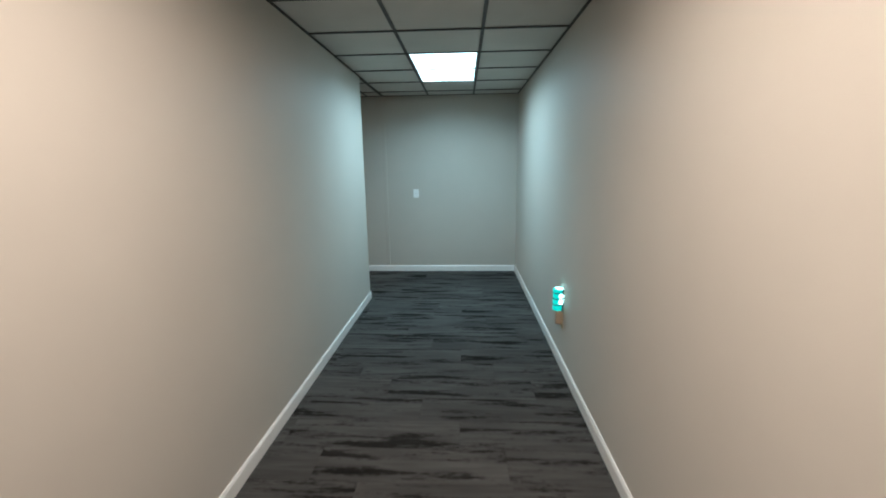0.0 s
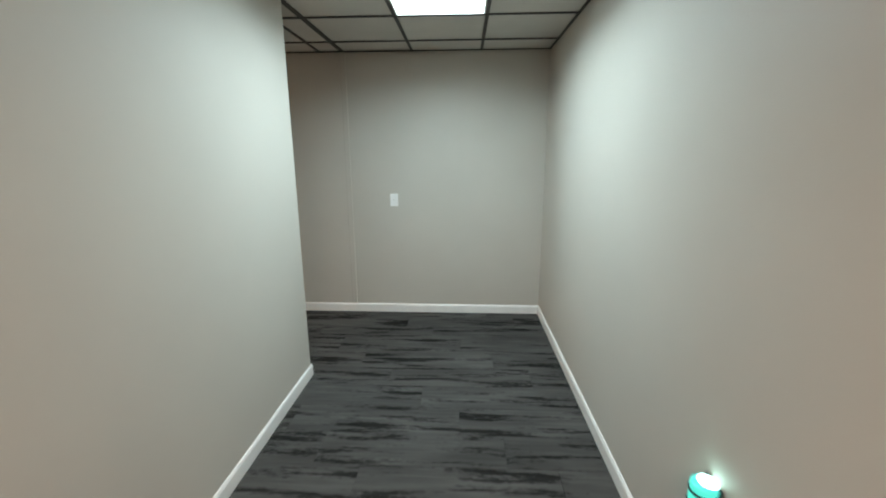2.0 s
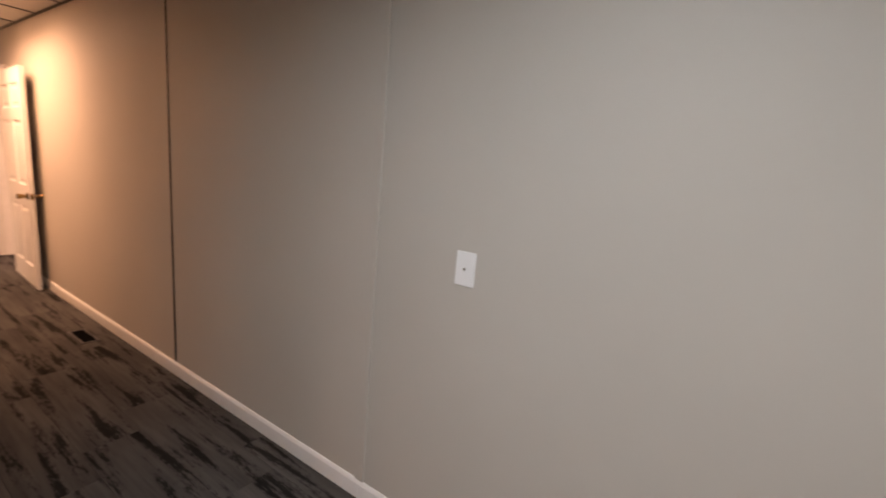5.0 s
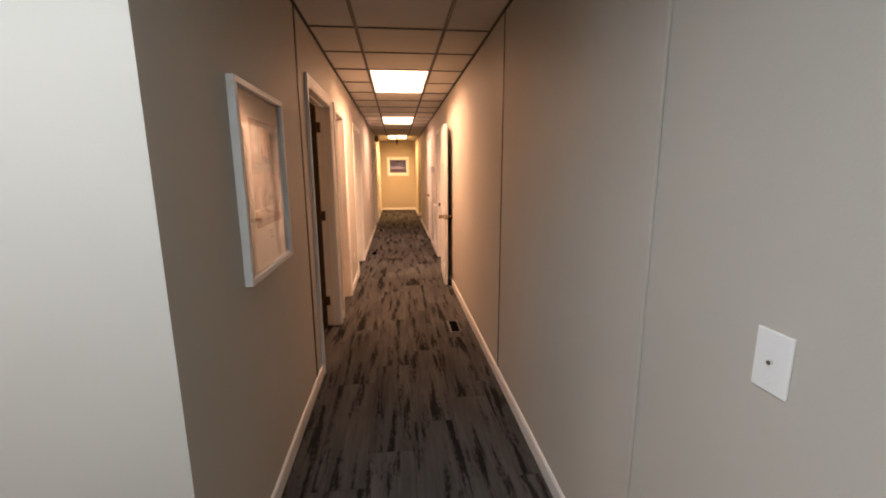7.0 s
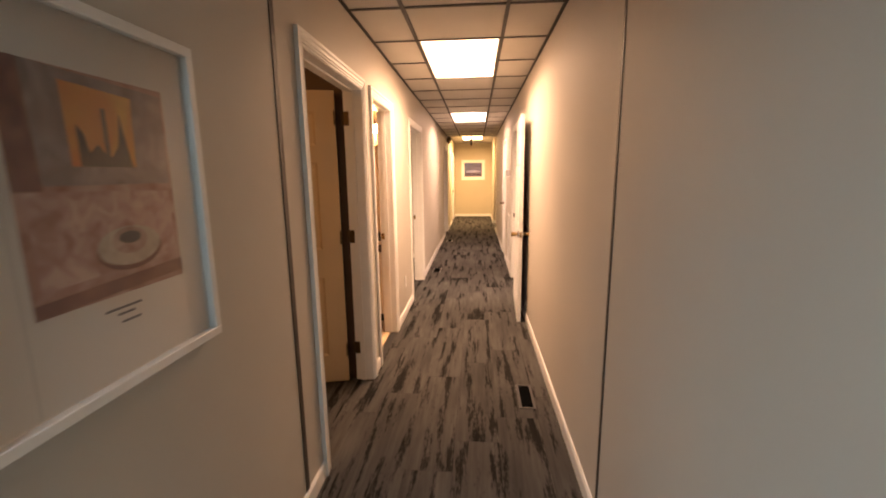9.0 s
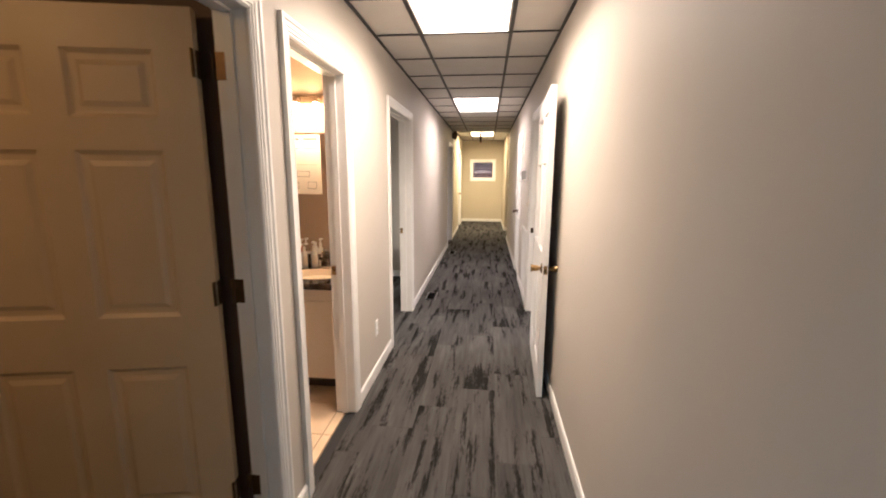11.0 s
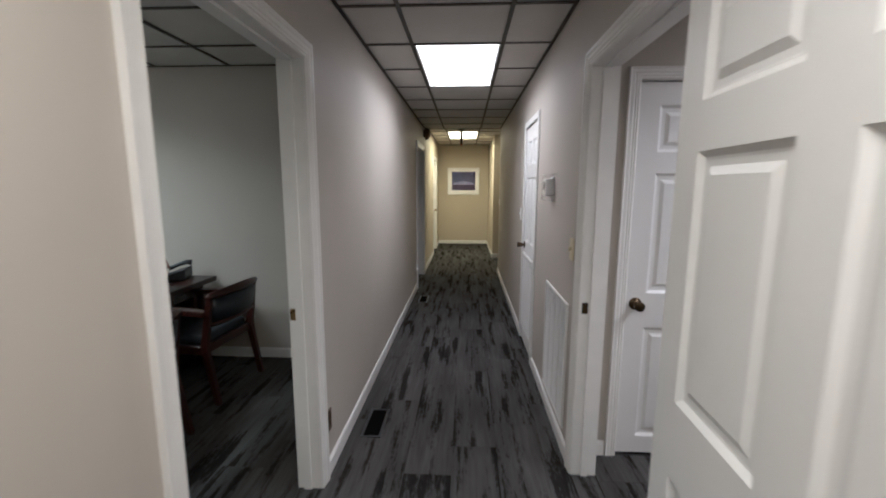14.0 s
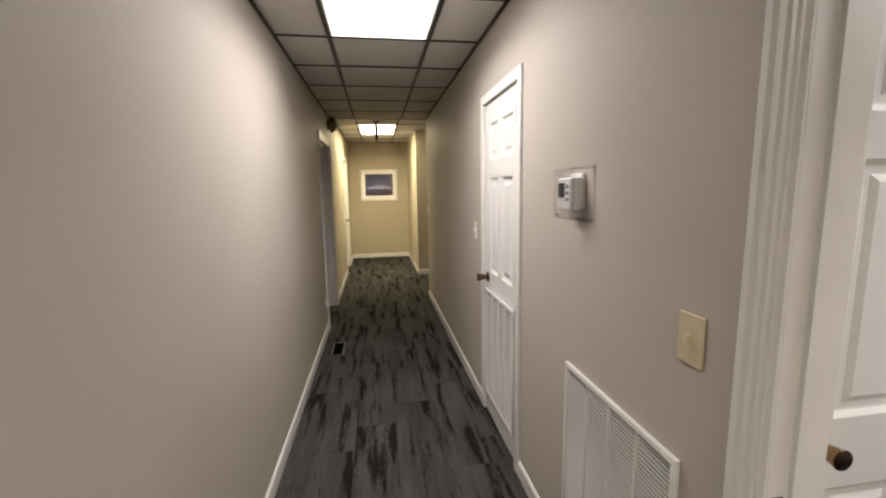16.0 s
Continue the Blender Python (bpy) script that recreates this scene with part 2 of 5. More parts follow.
def tube(points, radius, segs=8, bm=None, radii=None):
    """A round bar along points."""
    bm = bm or bmesh.new()
    pts = [Vector(p) for p in points]
    rings = []
    for i, p in enumerate(pts):
        d = (pts[min(i + 1, len(pts) - 1)] - pts[max(i - 1, 0)]).normalized()
        side = d.cross(Vector((0, 0, 1)))
        side = side.normalized() if side.length > 1e-4 else Vector((1, 0, 0))
        up = side.cross(d).normalized()
        r = radii[i] if radii else radius
        rings.append([bm.verts.new(p + r * (math.cos(2 * math.pi * k / segs) * side + math.sin(2 * math.pi * k / segs) * up)) for k in range(segs)])
    for a, b in zip(rings, rings[1:]):
        for k in range(segs):
            j = (k + 1) % segs
            bm.faces.new((a[k], a[j], b[j], b[k]))
    bm.faces.new(rings[0][::-1])
    bm.faces.new(rings[-1])
    bmesh.ops.recalc_face_normals(bm, faces=bm.faces)
    return bm


def bar(bm, p, q, w, t, w2=None, t2=None):
    """A tapered square bar from p to q: width along y, thickness along x at each end."""
    p, q = Vector(p), Vector(q)
    w2, t2 = w2 or w, t2 or t
    ring = []
    for c, ww, tt in ((p, w, t), (q, w2, t2)):
        ring.append([bm.verts.new(c + Vector((sx * tt / 2, sy * ww / 2, 0))) for sx, sy in ((-1, -1), (1, -1), (1, 1), (-1, 1))])
    a, b = ring
    for i in range(4):
        j = (i + 1) % 4
        bm.faces.new((a[i], a[j], b[j], b[i]))
    bm.faces.new(a[::-1])
    bm.faces.new(b)
    bmesh.ops.recalc_face_normals(bm, faces=bm.faces)
    return bm


def in_plane(bm, m):
    bmesh.ops.transform(bm, matrix=m, verts=bm.verts)
    return bm


# ---------------------------------------------------------------- structure
XL, XR, YS, YN, YE = 4.858, 6.130, -0.515, 1.320, 16.10
H, HE = 2.44, 2.52          # ceiling heights: corridor, far end
T = 0.12


def wall(name, axis, p0, p1, a0, a1, z1, mat, openings=(), z0=0.0):
    """A wall along axis ("x" or "y") between planes p0 and p1, from a0 to a1, with openings (from, to, height) cut through."""
    bm = bmesh.new()

    def piece(u0, u1, w0, w1):
        if u1 - u0 < 1e-4:
            return
        if axis == "y":
            box(bm, (p0, u0, w0), (p1, u1, w1))
        else:
            box(bm, (u0, p0, w0), (u1, p1, w1))
    u = a0
    for o0, o1, top in sorted(openings):
        piece(u, o0, z0, z1)
        piece(o0, o1, top, z1)
        u = o1
    piece(u, a1, z0, z1)
    return tagged(finish(name, bm, mat), kind="structure")


CLOSET = (3.238, 4.190, 2.05)
BATH = (4.455, 5.130, 2.05)
OFFICE = (6.180, 7.128, 2.05)
FARDOOR = (11.28, 12.22, 2.07)
SHUT = (14.35, 15.15, 2.07)
SIDE = (6.335, 7.305, 2.05)
UTIL = (8.675, 9.345, 2.04)

wall("wall_south", "x", YS - T, YS, -2.72, XR + 0.125, H + 0.1, PAINT)
wall("wall_north", "x", YN, YN + T, -2.6, XL - T, H + 0.1, PAINT)
wall("wall_back", "y", -2.72, -2.6, YS, YN + T, H + 0.1, PAINT)
wall("wall_west", "y", XL - T, XL, YN, 12.47, H + 0.1, PAINT, (CLOSET, BATH, OFFICE, FARDOOR))
wall("wall_west_end", "y", XL - T, XL, 12.47, YE, HE + 0.1, CREAM, (SHUT,))
wall("wall_east", "y", XR, XR + 0.125, YS, 12.45, H + 0.1, PAINT, (SIDE, UTIL))
wall("wall_east_end", "y", XR, XR + 0.125, 14.0, YE, HE + 0.1, CREAM)
wall("wall_end", "x", YE, YE + T, XL - T, 8.6, HE + 0.1, CREAM)
wall("passage_wall_near", "x", 12.33, 12.45, XR + 0.125, 8.6, HE + 0.1, PAINT)
wall("passage_wall_far", "x", 14.0, 14.12, XR + 0.125, 8.6, HE + 0.1, CREAM)
wall("passage_wall_east", "y", 8.6, 8.72, 12.33, YE + T, HE + 0.1, CREAM)
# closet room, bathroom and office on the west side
# thin added sheet, coloured dark for the shade behind the open closet leaf
wall("closet_shade_sheet", "x", 4.199, 4.204, 2.9, XL - T, H + 0.1, BROWN)
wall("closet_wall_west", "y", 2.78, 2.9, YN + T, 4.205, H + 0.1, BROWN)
wall("partition_bath", "x", 4.205, 4.295, 2.2, XL - T, H + 0.1, TAN)
wall("bath_wall_west", "y", 2.2, 2.32, 4.295, 5.87, H + 0.1, TAN)
wall("bath_wall_north", "x", 5.87, 5.96, 2.2, XL - T, H + 0.1, TAN, ((2.60, 3.36, 2.02),), z0=0.86)
wall("bath_wainscot", "x", 5.87, 5.96, 2.2, XL - T, 0.80, BROWN, ((2.60, 3.36, 2.02),))
wall("bath_lining", "y", XL - T - 0.006, XL - T - 0.001, BATH[1] + 0.012, 5.87, H + 0.1, TAN)
wall("office_wall_south", "x", 5.96, 6.03, 0.3, XL - T, H + 0.1, PAINT)
wall("office_wall_west", "y", 0.3, 0.42, 6.03, 8.7, H + 0.1, PAINT)
wall("office_wall_north", "x", 8.68, 8.80, 0.3, XL - T, H + 0.1, PAINT, ((1.50, 2.29, 2.03),))
wall("store_wall_north", "x", 12.9, 13.0, 2.6, XL - T, H + 0.1, PAINT)
wall("store_wall_west", "y", 2.6, 2.7, 10.8, 12.9, H + 0.1, PAINT)
wall("store_wall_south", "x", 10.7, 10.8, 2.6, XL - T, H + 0.1, PAINT)
wall("shut_room_wall", "y", 4.2, 4.3, 14.0, 15.6, H + 0.1, PAINT)
# vestibule behind the open door on the east side
wall("vestibule_wall_north", "x", 7.475, 7.595, XR + 0.125, 7.22, H + 0.1, PAINT, ((6.405, 6.882, 2.030),))
wall("vestibule_wall_return", "y", 7.10, 7.22, 7.595, 9.0, H + 0.1, PAINT)
wall("vestibule_wall_south", "x", 5.55, 5.67, XR + 0.125, 9.0, H + 0.1, PAINT)
wall("vestibule_wall_east", "y", 9.0, 9.12, 5.55, 9.12, H + 0.1, PAINT)
wall("vestibule_wall_far", "x", 9.0, 9.12, 7.22, 9.0, H + 0.1, PAINT)
wall("utility_wall_north", "x", 9.7, 9.8, XR + 0.125, 7.22, H + 0.1, PAINT)
wall("utility_wall_east", "y", 7.10, 7.22, 9.0, 9.8, H + 0.1, PAINT)


def ceiling(name, x0, x1, y0, y1, z, xs, ys, lights=(), hole=()):
    """A suspended ceiling: tiles between dark T-bars at xs and ys, left out where a light sits."""
    tiles, grid = bmesh.new(), bmesh.new()
    gx = [x0] + sorted(v for v in xs if x0 + 0.02 < v < x1 - 0.02) + [x1]
    gy = [y0] + sorted(v for v in ys if y0 + 0.02 < v < y1 - 0.02) + [y1]
    lit = lambda cx, cy: any(a < cx < b and c < cy < d for a, b, c, d in lights)
    for a, b in zip(gx, gx[1:]):
        for c, d in zip(gy, gy[1:]):
            if not lit((a + b) / 2, (c + d) / 2):
                sag = random.uniform(0, 0.003)
                box(tiles, (a + 0.001, c + 0.001, z + 0.007 - sag), (b - 0.001, d - 0.001, z + 0.022 - sag))
    w = 0.012
    for v in gx:
        a, b = (v, v + w * 1.6) if v == x0 else ((v - w * 1.6, v) if v == x1 else (v - w, v + w))
        box(grid, (a, y0, z - 0.003), (b, y1, z + 0.003))
    for v in gy:
        a, b = (v, v + w * 1.6) if v == y0 else ((v - w * 1.6, v) if v == y1 else (v - w, v + w))
        for c, d in zip(gx, gx[1:]):
            if v in (y0, y1) or not lit((c + d) / 2, v):
                box(grid, (c + w, a, z - 0.002), (d - w, b, z + 0.0025))
    t = tagged(finish(name, tiles, TILE_C), kind="structure")
    g = finish("ceiling_grid", grid, BAR, t)
    # unseen slab added over the tiles to block stray light
    blocker = bmesh.new()
    box(blocker, (x0 - 0.05, y0 - 0.05, z + 0.10), (x1 + 0.05, y1 + 0.05, z + 0.14))
    tagged(finish("ceiling_blocker", blocker, TILE_C), kind="structure")
    return t


GX = [5.187 + 0.61 * k for k in range(-14, 7)]
GY1 = [0.087, 0.697]
GY = [4.575 + 0.61 * k for k in range(-6, 14)]
L1 = (3.967, 5.187, 0.087, 0.697)
L0 = (0.307, 1.527, 0.087, 0.697)
L2 = (5.187, 5.797, 4.575, 5.795)
L3 = (5.187, 5.797, 8.235, 9.455)
L4 = (5.187, 5.797, 13.46, 14.68)
ceiling("ceiling_entry", -2.6, XR, YS, YN, H, GX, GY1, (L0, L1))
ceiling("ceiling_corridor", XL, XR, YN, 12.45, H, GX, GY, (L2, L3))
ceiling("ceiling_end", XL, 8.6, 12.45, YE, HE, GX, [13.46 + 0.61 * k for k in range(-2, 6)], (L4,))
L5 = (1.837, 2.447, 6.38, 7.60)
ceiling("ceiling_office", 0.42, XL - T, 6.03, 8.68, 2.44, [3.667 + 0.61 * k for k in range(-6, 3)], [8.21 + 0.61 * k for k in range(-4, 2)], (L5,))
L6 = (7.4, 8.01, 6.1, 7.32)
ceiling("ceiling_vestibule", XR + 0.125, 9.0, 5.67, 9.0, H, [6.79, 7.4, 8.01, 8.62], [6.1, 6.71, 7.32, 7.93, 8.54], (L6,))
for nm, x0, x1, y0, y1, z in (("ceiling_closet", 2.9, XL - T, YN + T, 4.205, H), ("ceiling_bath", 2.32, XL - T, 4.295, 5.87, 2.36),
                              ("ceiling_store", 2.7, XL - T, 10.8, 12.9, H), ("ceiling_shut_room", 4.3, XL - T, 14.0, 15.6, H), ("ceiling_utility", XR + 0.125, 7.1, 7.6, 9.7, H)):
    tagged(finish(nm, boxes(((x0, y0, z), (x1, y1, z + 0.08))), TILE_C), kind="structure")



def troffer(rect, z, colour, watts, spread, label):
    """A recessed two-by-four ceiling light: thin white frame and glowing prismatic diffuser."""
    x0, x1, y0, y1 = rect
    ob = thing("ceiling_light", label, "ceiling light", Matrix.Translation(((x0 + x1) / 2, (y0 + y1) / 2, z)), "recessed ceiling lights")
    hx, hy = (x1 - x0) / 2 - 0.013, (y1 - y0) / 2 - 0.013
    f = 0.012
    part("frame", boxes(((-hx, -hy, 0), (hx, -hy + f, 0.03)), ((-hx, hy - f, 0), (hx, hy, 0.03)), ((-hx, -hy + f, 0), (-hx + f, hy - f, 0.03)), ((hx - f, -hy + f, 0), (hx, hy - f, 0.03))), TRIM, ob)
    part("housing", boxes(((-hx, -hy, 0.032), (hx, hy, 0.06))), TRIM, ob)
    m = glow("lit diffuser", colour, watts * 0.14)
    n, l = m.node_tree.nodes, m.node_tree.links
    co = n.new("ShaderNodeTexCoord")
    v = n.new("ShaderNodeTexVoronoi")
    v.inputs["Scale"].default_value = 90
    l.new(co.outputs["Object"], v.inputs["Vector"])
    b = n.new("ShaderNodeBump")
    b.inputs["Strength"].default_value = 0.3
    l.new(v.outputs["Distance"], b.inputs["Height"])
    l.new(b.outputs["Normal"], n["Principled BSDF"].inputs["Normal"])
    part("diffuser", boxes(((-hx + f, -hy + f, 0.006), (hx - f, hy - f, 0.012))), m, ob, "glowing white prismatic diffuser")
    lamp = bpy.data.lights.new("tubes", "AREA")
    lamp.shape, lamp.size, lamp.size_y = "RECTANGLE", 2 * (hx - f), 2 * (hy - f)
    lamp.energy, lamp.color, lamp.spread = watts, colour, radians(spread)
    tubes = new("tubes", lamp)
    tubes.parent = ob
    tubes.location = (0, 0, 0.004)
    return ob


troffer(L0, H, (1.32, 1.0, 0.81), POWER * 0.94, 172, "lit warm white recessed ceiling panel light over entry")
troffer(L1, H, COOL, POWER * 0.90, 160, "lit cool white recessed ceiling panel light in dark grid")
troffer(L2, H, WARM, POWER * 0.85, 150, "lit warm white recessed ceiling panel light in dark grid")
troffer(L3, H, SOFT, POWER * 0.70, 151, "lit soft white recessed ceiling panel light in dark grid")
troffer(L4, HE, GOLD, POWER * 1.45, 168, "lit yellowish recessed ceiling panel light at corridor end")
# L5 is set out of view, an assumed source to light the office
troffer(L5, 2.44, (1.34, 1.0, 0.68), POWER * 1.9, 150, "added ceiling panel light in the office, out of view")
# L6 is an assumed fitting, added unseen to brighten the vestibule walls
troffer(L6, H, SOFT, POWER * 1.1, 154, "added ceiling panel light in side room, out of view")


# ---------------------------------------------------------------- doors
def dome_lamp(x, y, z, colour, power, label):
    """A small ceiling lamp: metal ring and a glowing frosted bowl."""
    ob = thing("dome_lamp", label, "ceiling lamp", Matrix.Translation((x, y, z)))
    part("ring", lathe([(0.14, 0.0), (0.14, -0.02), (0.12, -0.025)], 28), BRASS, ob, smooth=True)
    part("bowl", lathe([(0.12, -0.02), (0.115, -0.05), (0.08, -0.085), (0.03, -0.10), (0.0001, -0.101)], 28), glow("lit bowl", colour, power), ob, "glowing frosted bowl", smooth=True)


dome_lamp(3.75, 2.75, H, (1.0, 0.46, 0.13), 40.0, "lit frosted dome lamp on the closet ceiling")


def six_panel(w, h, t, cols, rows):
    """A moulded panel leaf from x 0 to w, y 0 (front) to t, z 0 to h: panels where cols and rows cross, on both faces."""
    bm = bmesh.new()
    us = sorted({0, w, *[c for p in cols for c in p]})
    vs = sorted({0, h, *[c for p in rows for c in p]})
    for y, s in ((0.0, 1), (t, -1)):
        for u0, u1 in zip(us, us[1:]):
            for v0, v1 in zip(vs, vs[1:]):
                if (u0, u1) in cols and (v0, v1) in rows:
                    rings = []
                    for ins, d in ((0, 0), (0.004, 0.003), (0.014, 0.011), (0.02, 0.012), (0.034, 0.012), (0.052, 0.004)):
                        rings.append([bm.verts.new((a, y + s * d, b)) for a, b in ((u0 + ins, v0 + ins), (u1 - ins, v0 + ins), (u1 - ins, v1 - ins), (u0 + ins, v1 - ins))])
                    for p, q in zip(rings, rings[1:]):
                        for i in range(4):
                            j = (i + 1) % 4
                            bm.faces.new((p[i], p[j], q[j], q[i]))
                    bm.faces.new(rings[-1])
                else:
                    bm.faces.new([bm.verts.new((a, y, b)) for a, b in ((u0, v0), (u1, v0), (u1, v1), (u0, v1))])
    for a, b in (((0, 0), (w, 0)), ((0, h), (w, h)), ((0, 0), (0, h)), ((w, 0), (w, h))):
        bm.faces.new([bm.verts.new((p[0], y, p[1])) for p, y in ((a, 0), (b, 0), (b, t), (a, t))])
    bmesh.ops.remove_doubles(bm, verts=bm.verts, dist=1e-5)
    bmesh.ops.recalc_face_normals(bm, faces=bm.faces)
    return bm


ROWS = [(0.20, 0.78), (0.975, 1.565), (1.672, 1.888)]


def casing_bm(w, h, width=0.072, plain=False):
    """A mitred door casing round an opening of w by h, standing off y = 0 towards -y."""
    prof = [(0, 0), (0, 0.006), (0.008, 0.012), (0.016, 0.010), (0.020, 0.014), (0.030, 0.012), (0.036, 0.016), (0.050, 0.015), (0.058, 0.020), (width, 0.020), (width, 0)]
    if plain:
        prof = [(0, 0), (0, 0.012), (0.004, 0.015), (width - 0.004, 0.015), (width, 0.012), (width, 0)]
    bm = bmesh.new()
    rings = []
    for u, d in prof:
        rings.append([bm.verts.new((x, -d, z)) for x, z in ((-u, 0), (-u, h + u), (w + u, h + u), (w + u, 0))])
    for p, q in zip(rings, rings[1:]):
        for i in range(3):
            bm.faces.new((p[i], p[i + 1], q[i + 1], q[i]))
    for k in (0, 3):
        bm.faces.new([r[k] for r in rings])
    bmesh.ops.recalc_face_normals(bm, faces=bm.faces)
    return bm


def jamb_bm(w, h, depth, j=0.012, stop=None):
    """The lining of an opening: two sides and a head, with a stop strip. x 0..w, y 0..depth."""
    bm = boxes(((-j, 0.001, 0), (0, depth - 0.001, h)), ((w, 0.001, 0), (w + j, depth - 0.001, h)), ((-j, 0.001, h), (w + j, depth - 0.001, h + j)))
    if stop is not None:
        a, b = stop
        box(bm, (0, a, 0), (0.010, b, h - 0.010))
        box(bm, (w - 0.010, a, 0), (w, b, h - 0.010))
        box(bm, (0, a, h - 0.010), (w, b, h))
    return bm


def hinge_bm():
    bm = boxes(((-0.014, -0.0015, -0.045), (0.014, 0.0015, 0.045)))
    lathe([(0.0001, -0.05), (0.006, -0.048), (0.006, 0.048), (0.0001, 0.05)], 10, Matrix.Translation((0, -0.004, 0)), bm)
    return bm


def knob_bm():
    """A door knob on its rose, along -y."""
    return lathe([(0.033, 0), (0.033, 0.004), (0.029, 0.008), (0.014, 0.011), (0.0125, 0.020), (0.0190, 0.026), (0.0215, 0.055), (0.0250, 0.064), (0.0262, 0.069), (0.0245, 0.072), (0.0001, 0.073)], 24, pose(0, 0, 0, 90))


def dark_ends(ob):
    """Gives the rose and the flat face of a knob a tarnished dark finish."""
    ob.data.materials.append(TARNISH)
    for f in ob.data.polygons:
        d = -f.center.y
        f.material_index = 1 if d < 0.012 or d > 0.0705 else 0


def strike(parent, m, mat=None, label="brass strike plate"):
    b = boxes(((-0.014, -0.0015, -0.028), (0.014, 0.001, 0.028)))
    box(b, (-0.008, -0.0022, -0.010), (0.006, -0.0014, 0.010))
    return part("strike_plate", in_plane(b, m), mat or BRASS, parent, label)


def opening(name, m, w, h, depth, casing=True, stop=None, width=0.072, plain=False, inner=False):
    """A cased opening in a wall. Local x runs along the wall, y goes into it, z up."""
    ob = setting(name, m)
    part("jamb", jamb_bm(w, h, depth, stop=stop), TRIM, ob)
    part("casing", casing_bm(w, h, width, plain), TRIM, ob)
    if inner:
        part("casing", in_plane(casing_bm(w, h, width, plain), Matrix.Translation((0, depth, 0)) @ Matrix.Diagonal((1, -1, 1, 1))), TRIM, ob)
    return ob


def add_leaf(parent, m, w, h, cols, rows, knob=None, hinges=(), hinge_x=0.0, both=False, mat=None, knob_mat=None):
    leaf = part("leaf", six_panel(w, h, 0.035, cols, rows), mat or DOOR, parent, "almond moulded panel door leaf" if mat else "white moulded panel door leaf")
    leaf.matrix_local = m
    if knob:
        k = part("knob", knob_bm(), knob_mat or BRASS, leaf, "aged brass door knob", smooth=True)
        k.matrix_local = Matrix.Translation((knob[0], 0, knob[1]))
        dark_ends(k)
        if both:
            k2 = part("knob", knob_bm(), knob_mat or BRASS, leaf, "aged brass door knob", smooth=True)
            dark_ends(k2)
            k2.matrix_local = Matrix.Translation((knob[0], 0.035, knob[1])) @ pose(0, 0, 0, 0, 0, 180)
    for z in hinges:
        hg = part("hinge", hinge_bm(), BRONZE, leaf, "dark bronze hinge")
        hg.matrix_local = Matrix.Translation((hinge_x, -0.002, z))
    return leaf


# openings on the west wall: local x along +y, local y into the wall (-x)
def west(y0):
    return Matrix(((0, -1, 0, XL), (1, 0, 0, y0), (0, 0, 1, 0), (0, 0, 0, 1)))


def east(y1):
    """Local x along -y from y1, local y into the east wall (+x)."""
    return Matrix(((0, 1, 0, XR), (-1, 0, 0, y1), (0, 0, 1, 0), (0, 0, 0, 1)))


J = 0.012
TWO = [(0.11, 0.36), (0.43, 0.68)]
d1 = opening("door_1", west(CLOSET[0] + J), CLOSET[1] - CLOSET[0] - 2 * J, CLOSET[2] - J, T, stop=(0.05, 0.08))
tagged(d1, "white cased doorway with an almond panel door swung into a dark room")
# leaf swung square into the room, hinged at the far jamb
w1 = CLOSET[1] - CLOSET[0] - 2 * J
add_leaf(d1, pose(w1 - 0.010, T + 0.052, 0.012, 0, 0, 102), 0.90, 2.02, [(0.13, 0.41), (0.52, 0.79)], ROWS, knob=(0.83, 0.90), both=True, mat=ALMOND)
for z in (0.25, 1.07, 1.86):
    part("hinge", in_plane(boxes(((-0.0025, -0.036, -0.045), (0.0, 0.0, 0.045))), Matrix.Translation((w1, T, z))), BRONZE, d1, "dark bronze hinge")
    part("hinge", in_plane(lathe([(0.0001, -0.047), (0.007, -0.045), (0.007, 0.045), (0.0001, 0.047)], 10), Matrix.Translation((w1 - 0.004, T + 0.008, z))), BRONZE, d1, "dark bronze hinge pin", smooth=True)
    part("hinge", in_plane(boxes(((-0.040, 0.0, -0.045), (0.010, 0.004, 0.045))), Matrix.Translation((w1 - 0.018, T + 0.046, z))), BRONZE, d1, "dark bronze hinge")

d2 = opening("door_2", west(BATH[0] + J), BATH[1] - BATH[0] - 2 * J, BATH[2] - J, T, stop=(0.045, 0.08))
tagged(d2, "white cased doorway opening to the bathroom")
strike(d2, Matrix.Translation((BATH[1] - BATH[0] - 2 * J - 0.0005, 0.10, 0.93)) @ pose(0, 0, 0, 0, 0, -90))
d3 = opening("door_3", west(OFFICE[0] + J), OFFICE[1] - OFFICE[0] - 2 * J, OFFICE[2] - J, T, stop=(0.05, 0.085))
tagged(d3, "white cased doorway opening to the office")
strike(d3, Matrix.Translation((OFFICE[1] - OFFICE[0] - 2 * J - 0.0005, 0.100, 0.90)) @ pose(0, 0, 0, 0, 0, -90))
d4 = opening("door_4", west(FARDOOR[0] + J), FARDOOR[1] - FARDOOR[0] - 2 * J, FARDOOR[2] - J, T, stop=(0.05, 0.085))
tagged(d4, "white cased doorway to a dark room")
d5 = opening("door_5", west(SHUT[0] + J), SHUT[1] - SHUT[0] - 2 * J, SHUT[2] - J, T)
tagged(d5, "white cased doorway with a shut white panel door")
add_leaf(d5, pose(0.004, 0.05, 0.01), SHUT[1] - SHUT[0] - 2 * J - 0.008, 2.04, [(0.105, 0.33), (0.43, 0.66)], ROWS, knob=(0.70, 0.92))

d6 = opening("door_6", east(SIDE[1] - J), SIDE[1] - SIDE[0] - 2 * J, SIDE[2] - J, 0.125, stop=(0.045, 0.08))
tagged(d6, "white cased doorway with its panel door swung open against the corridor wall")
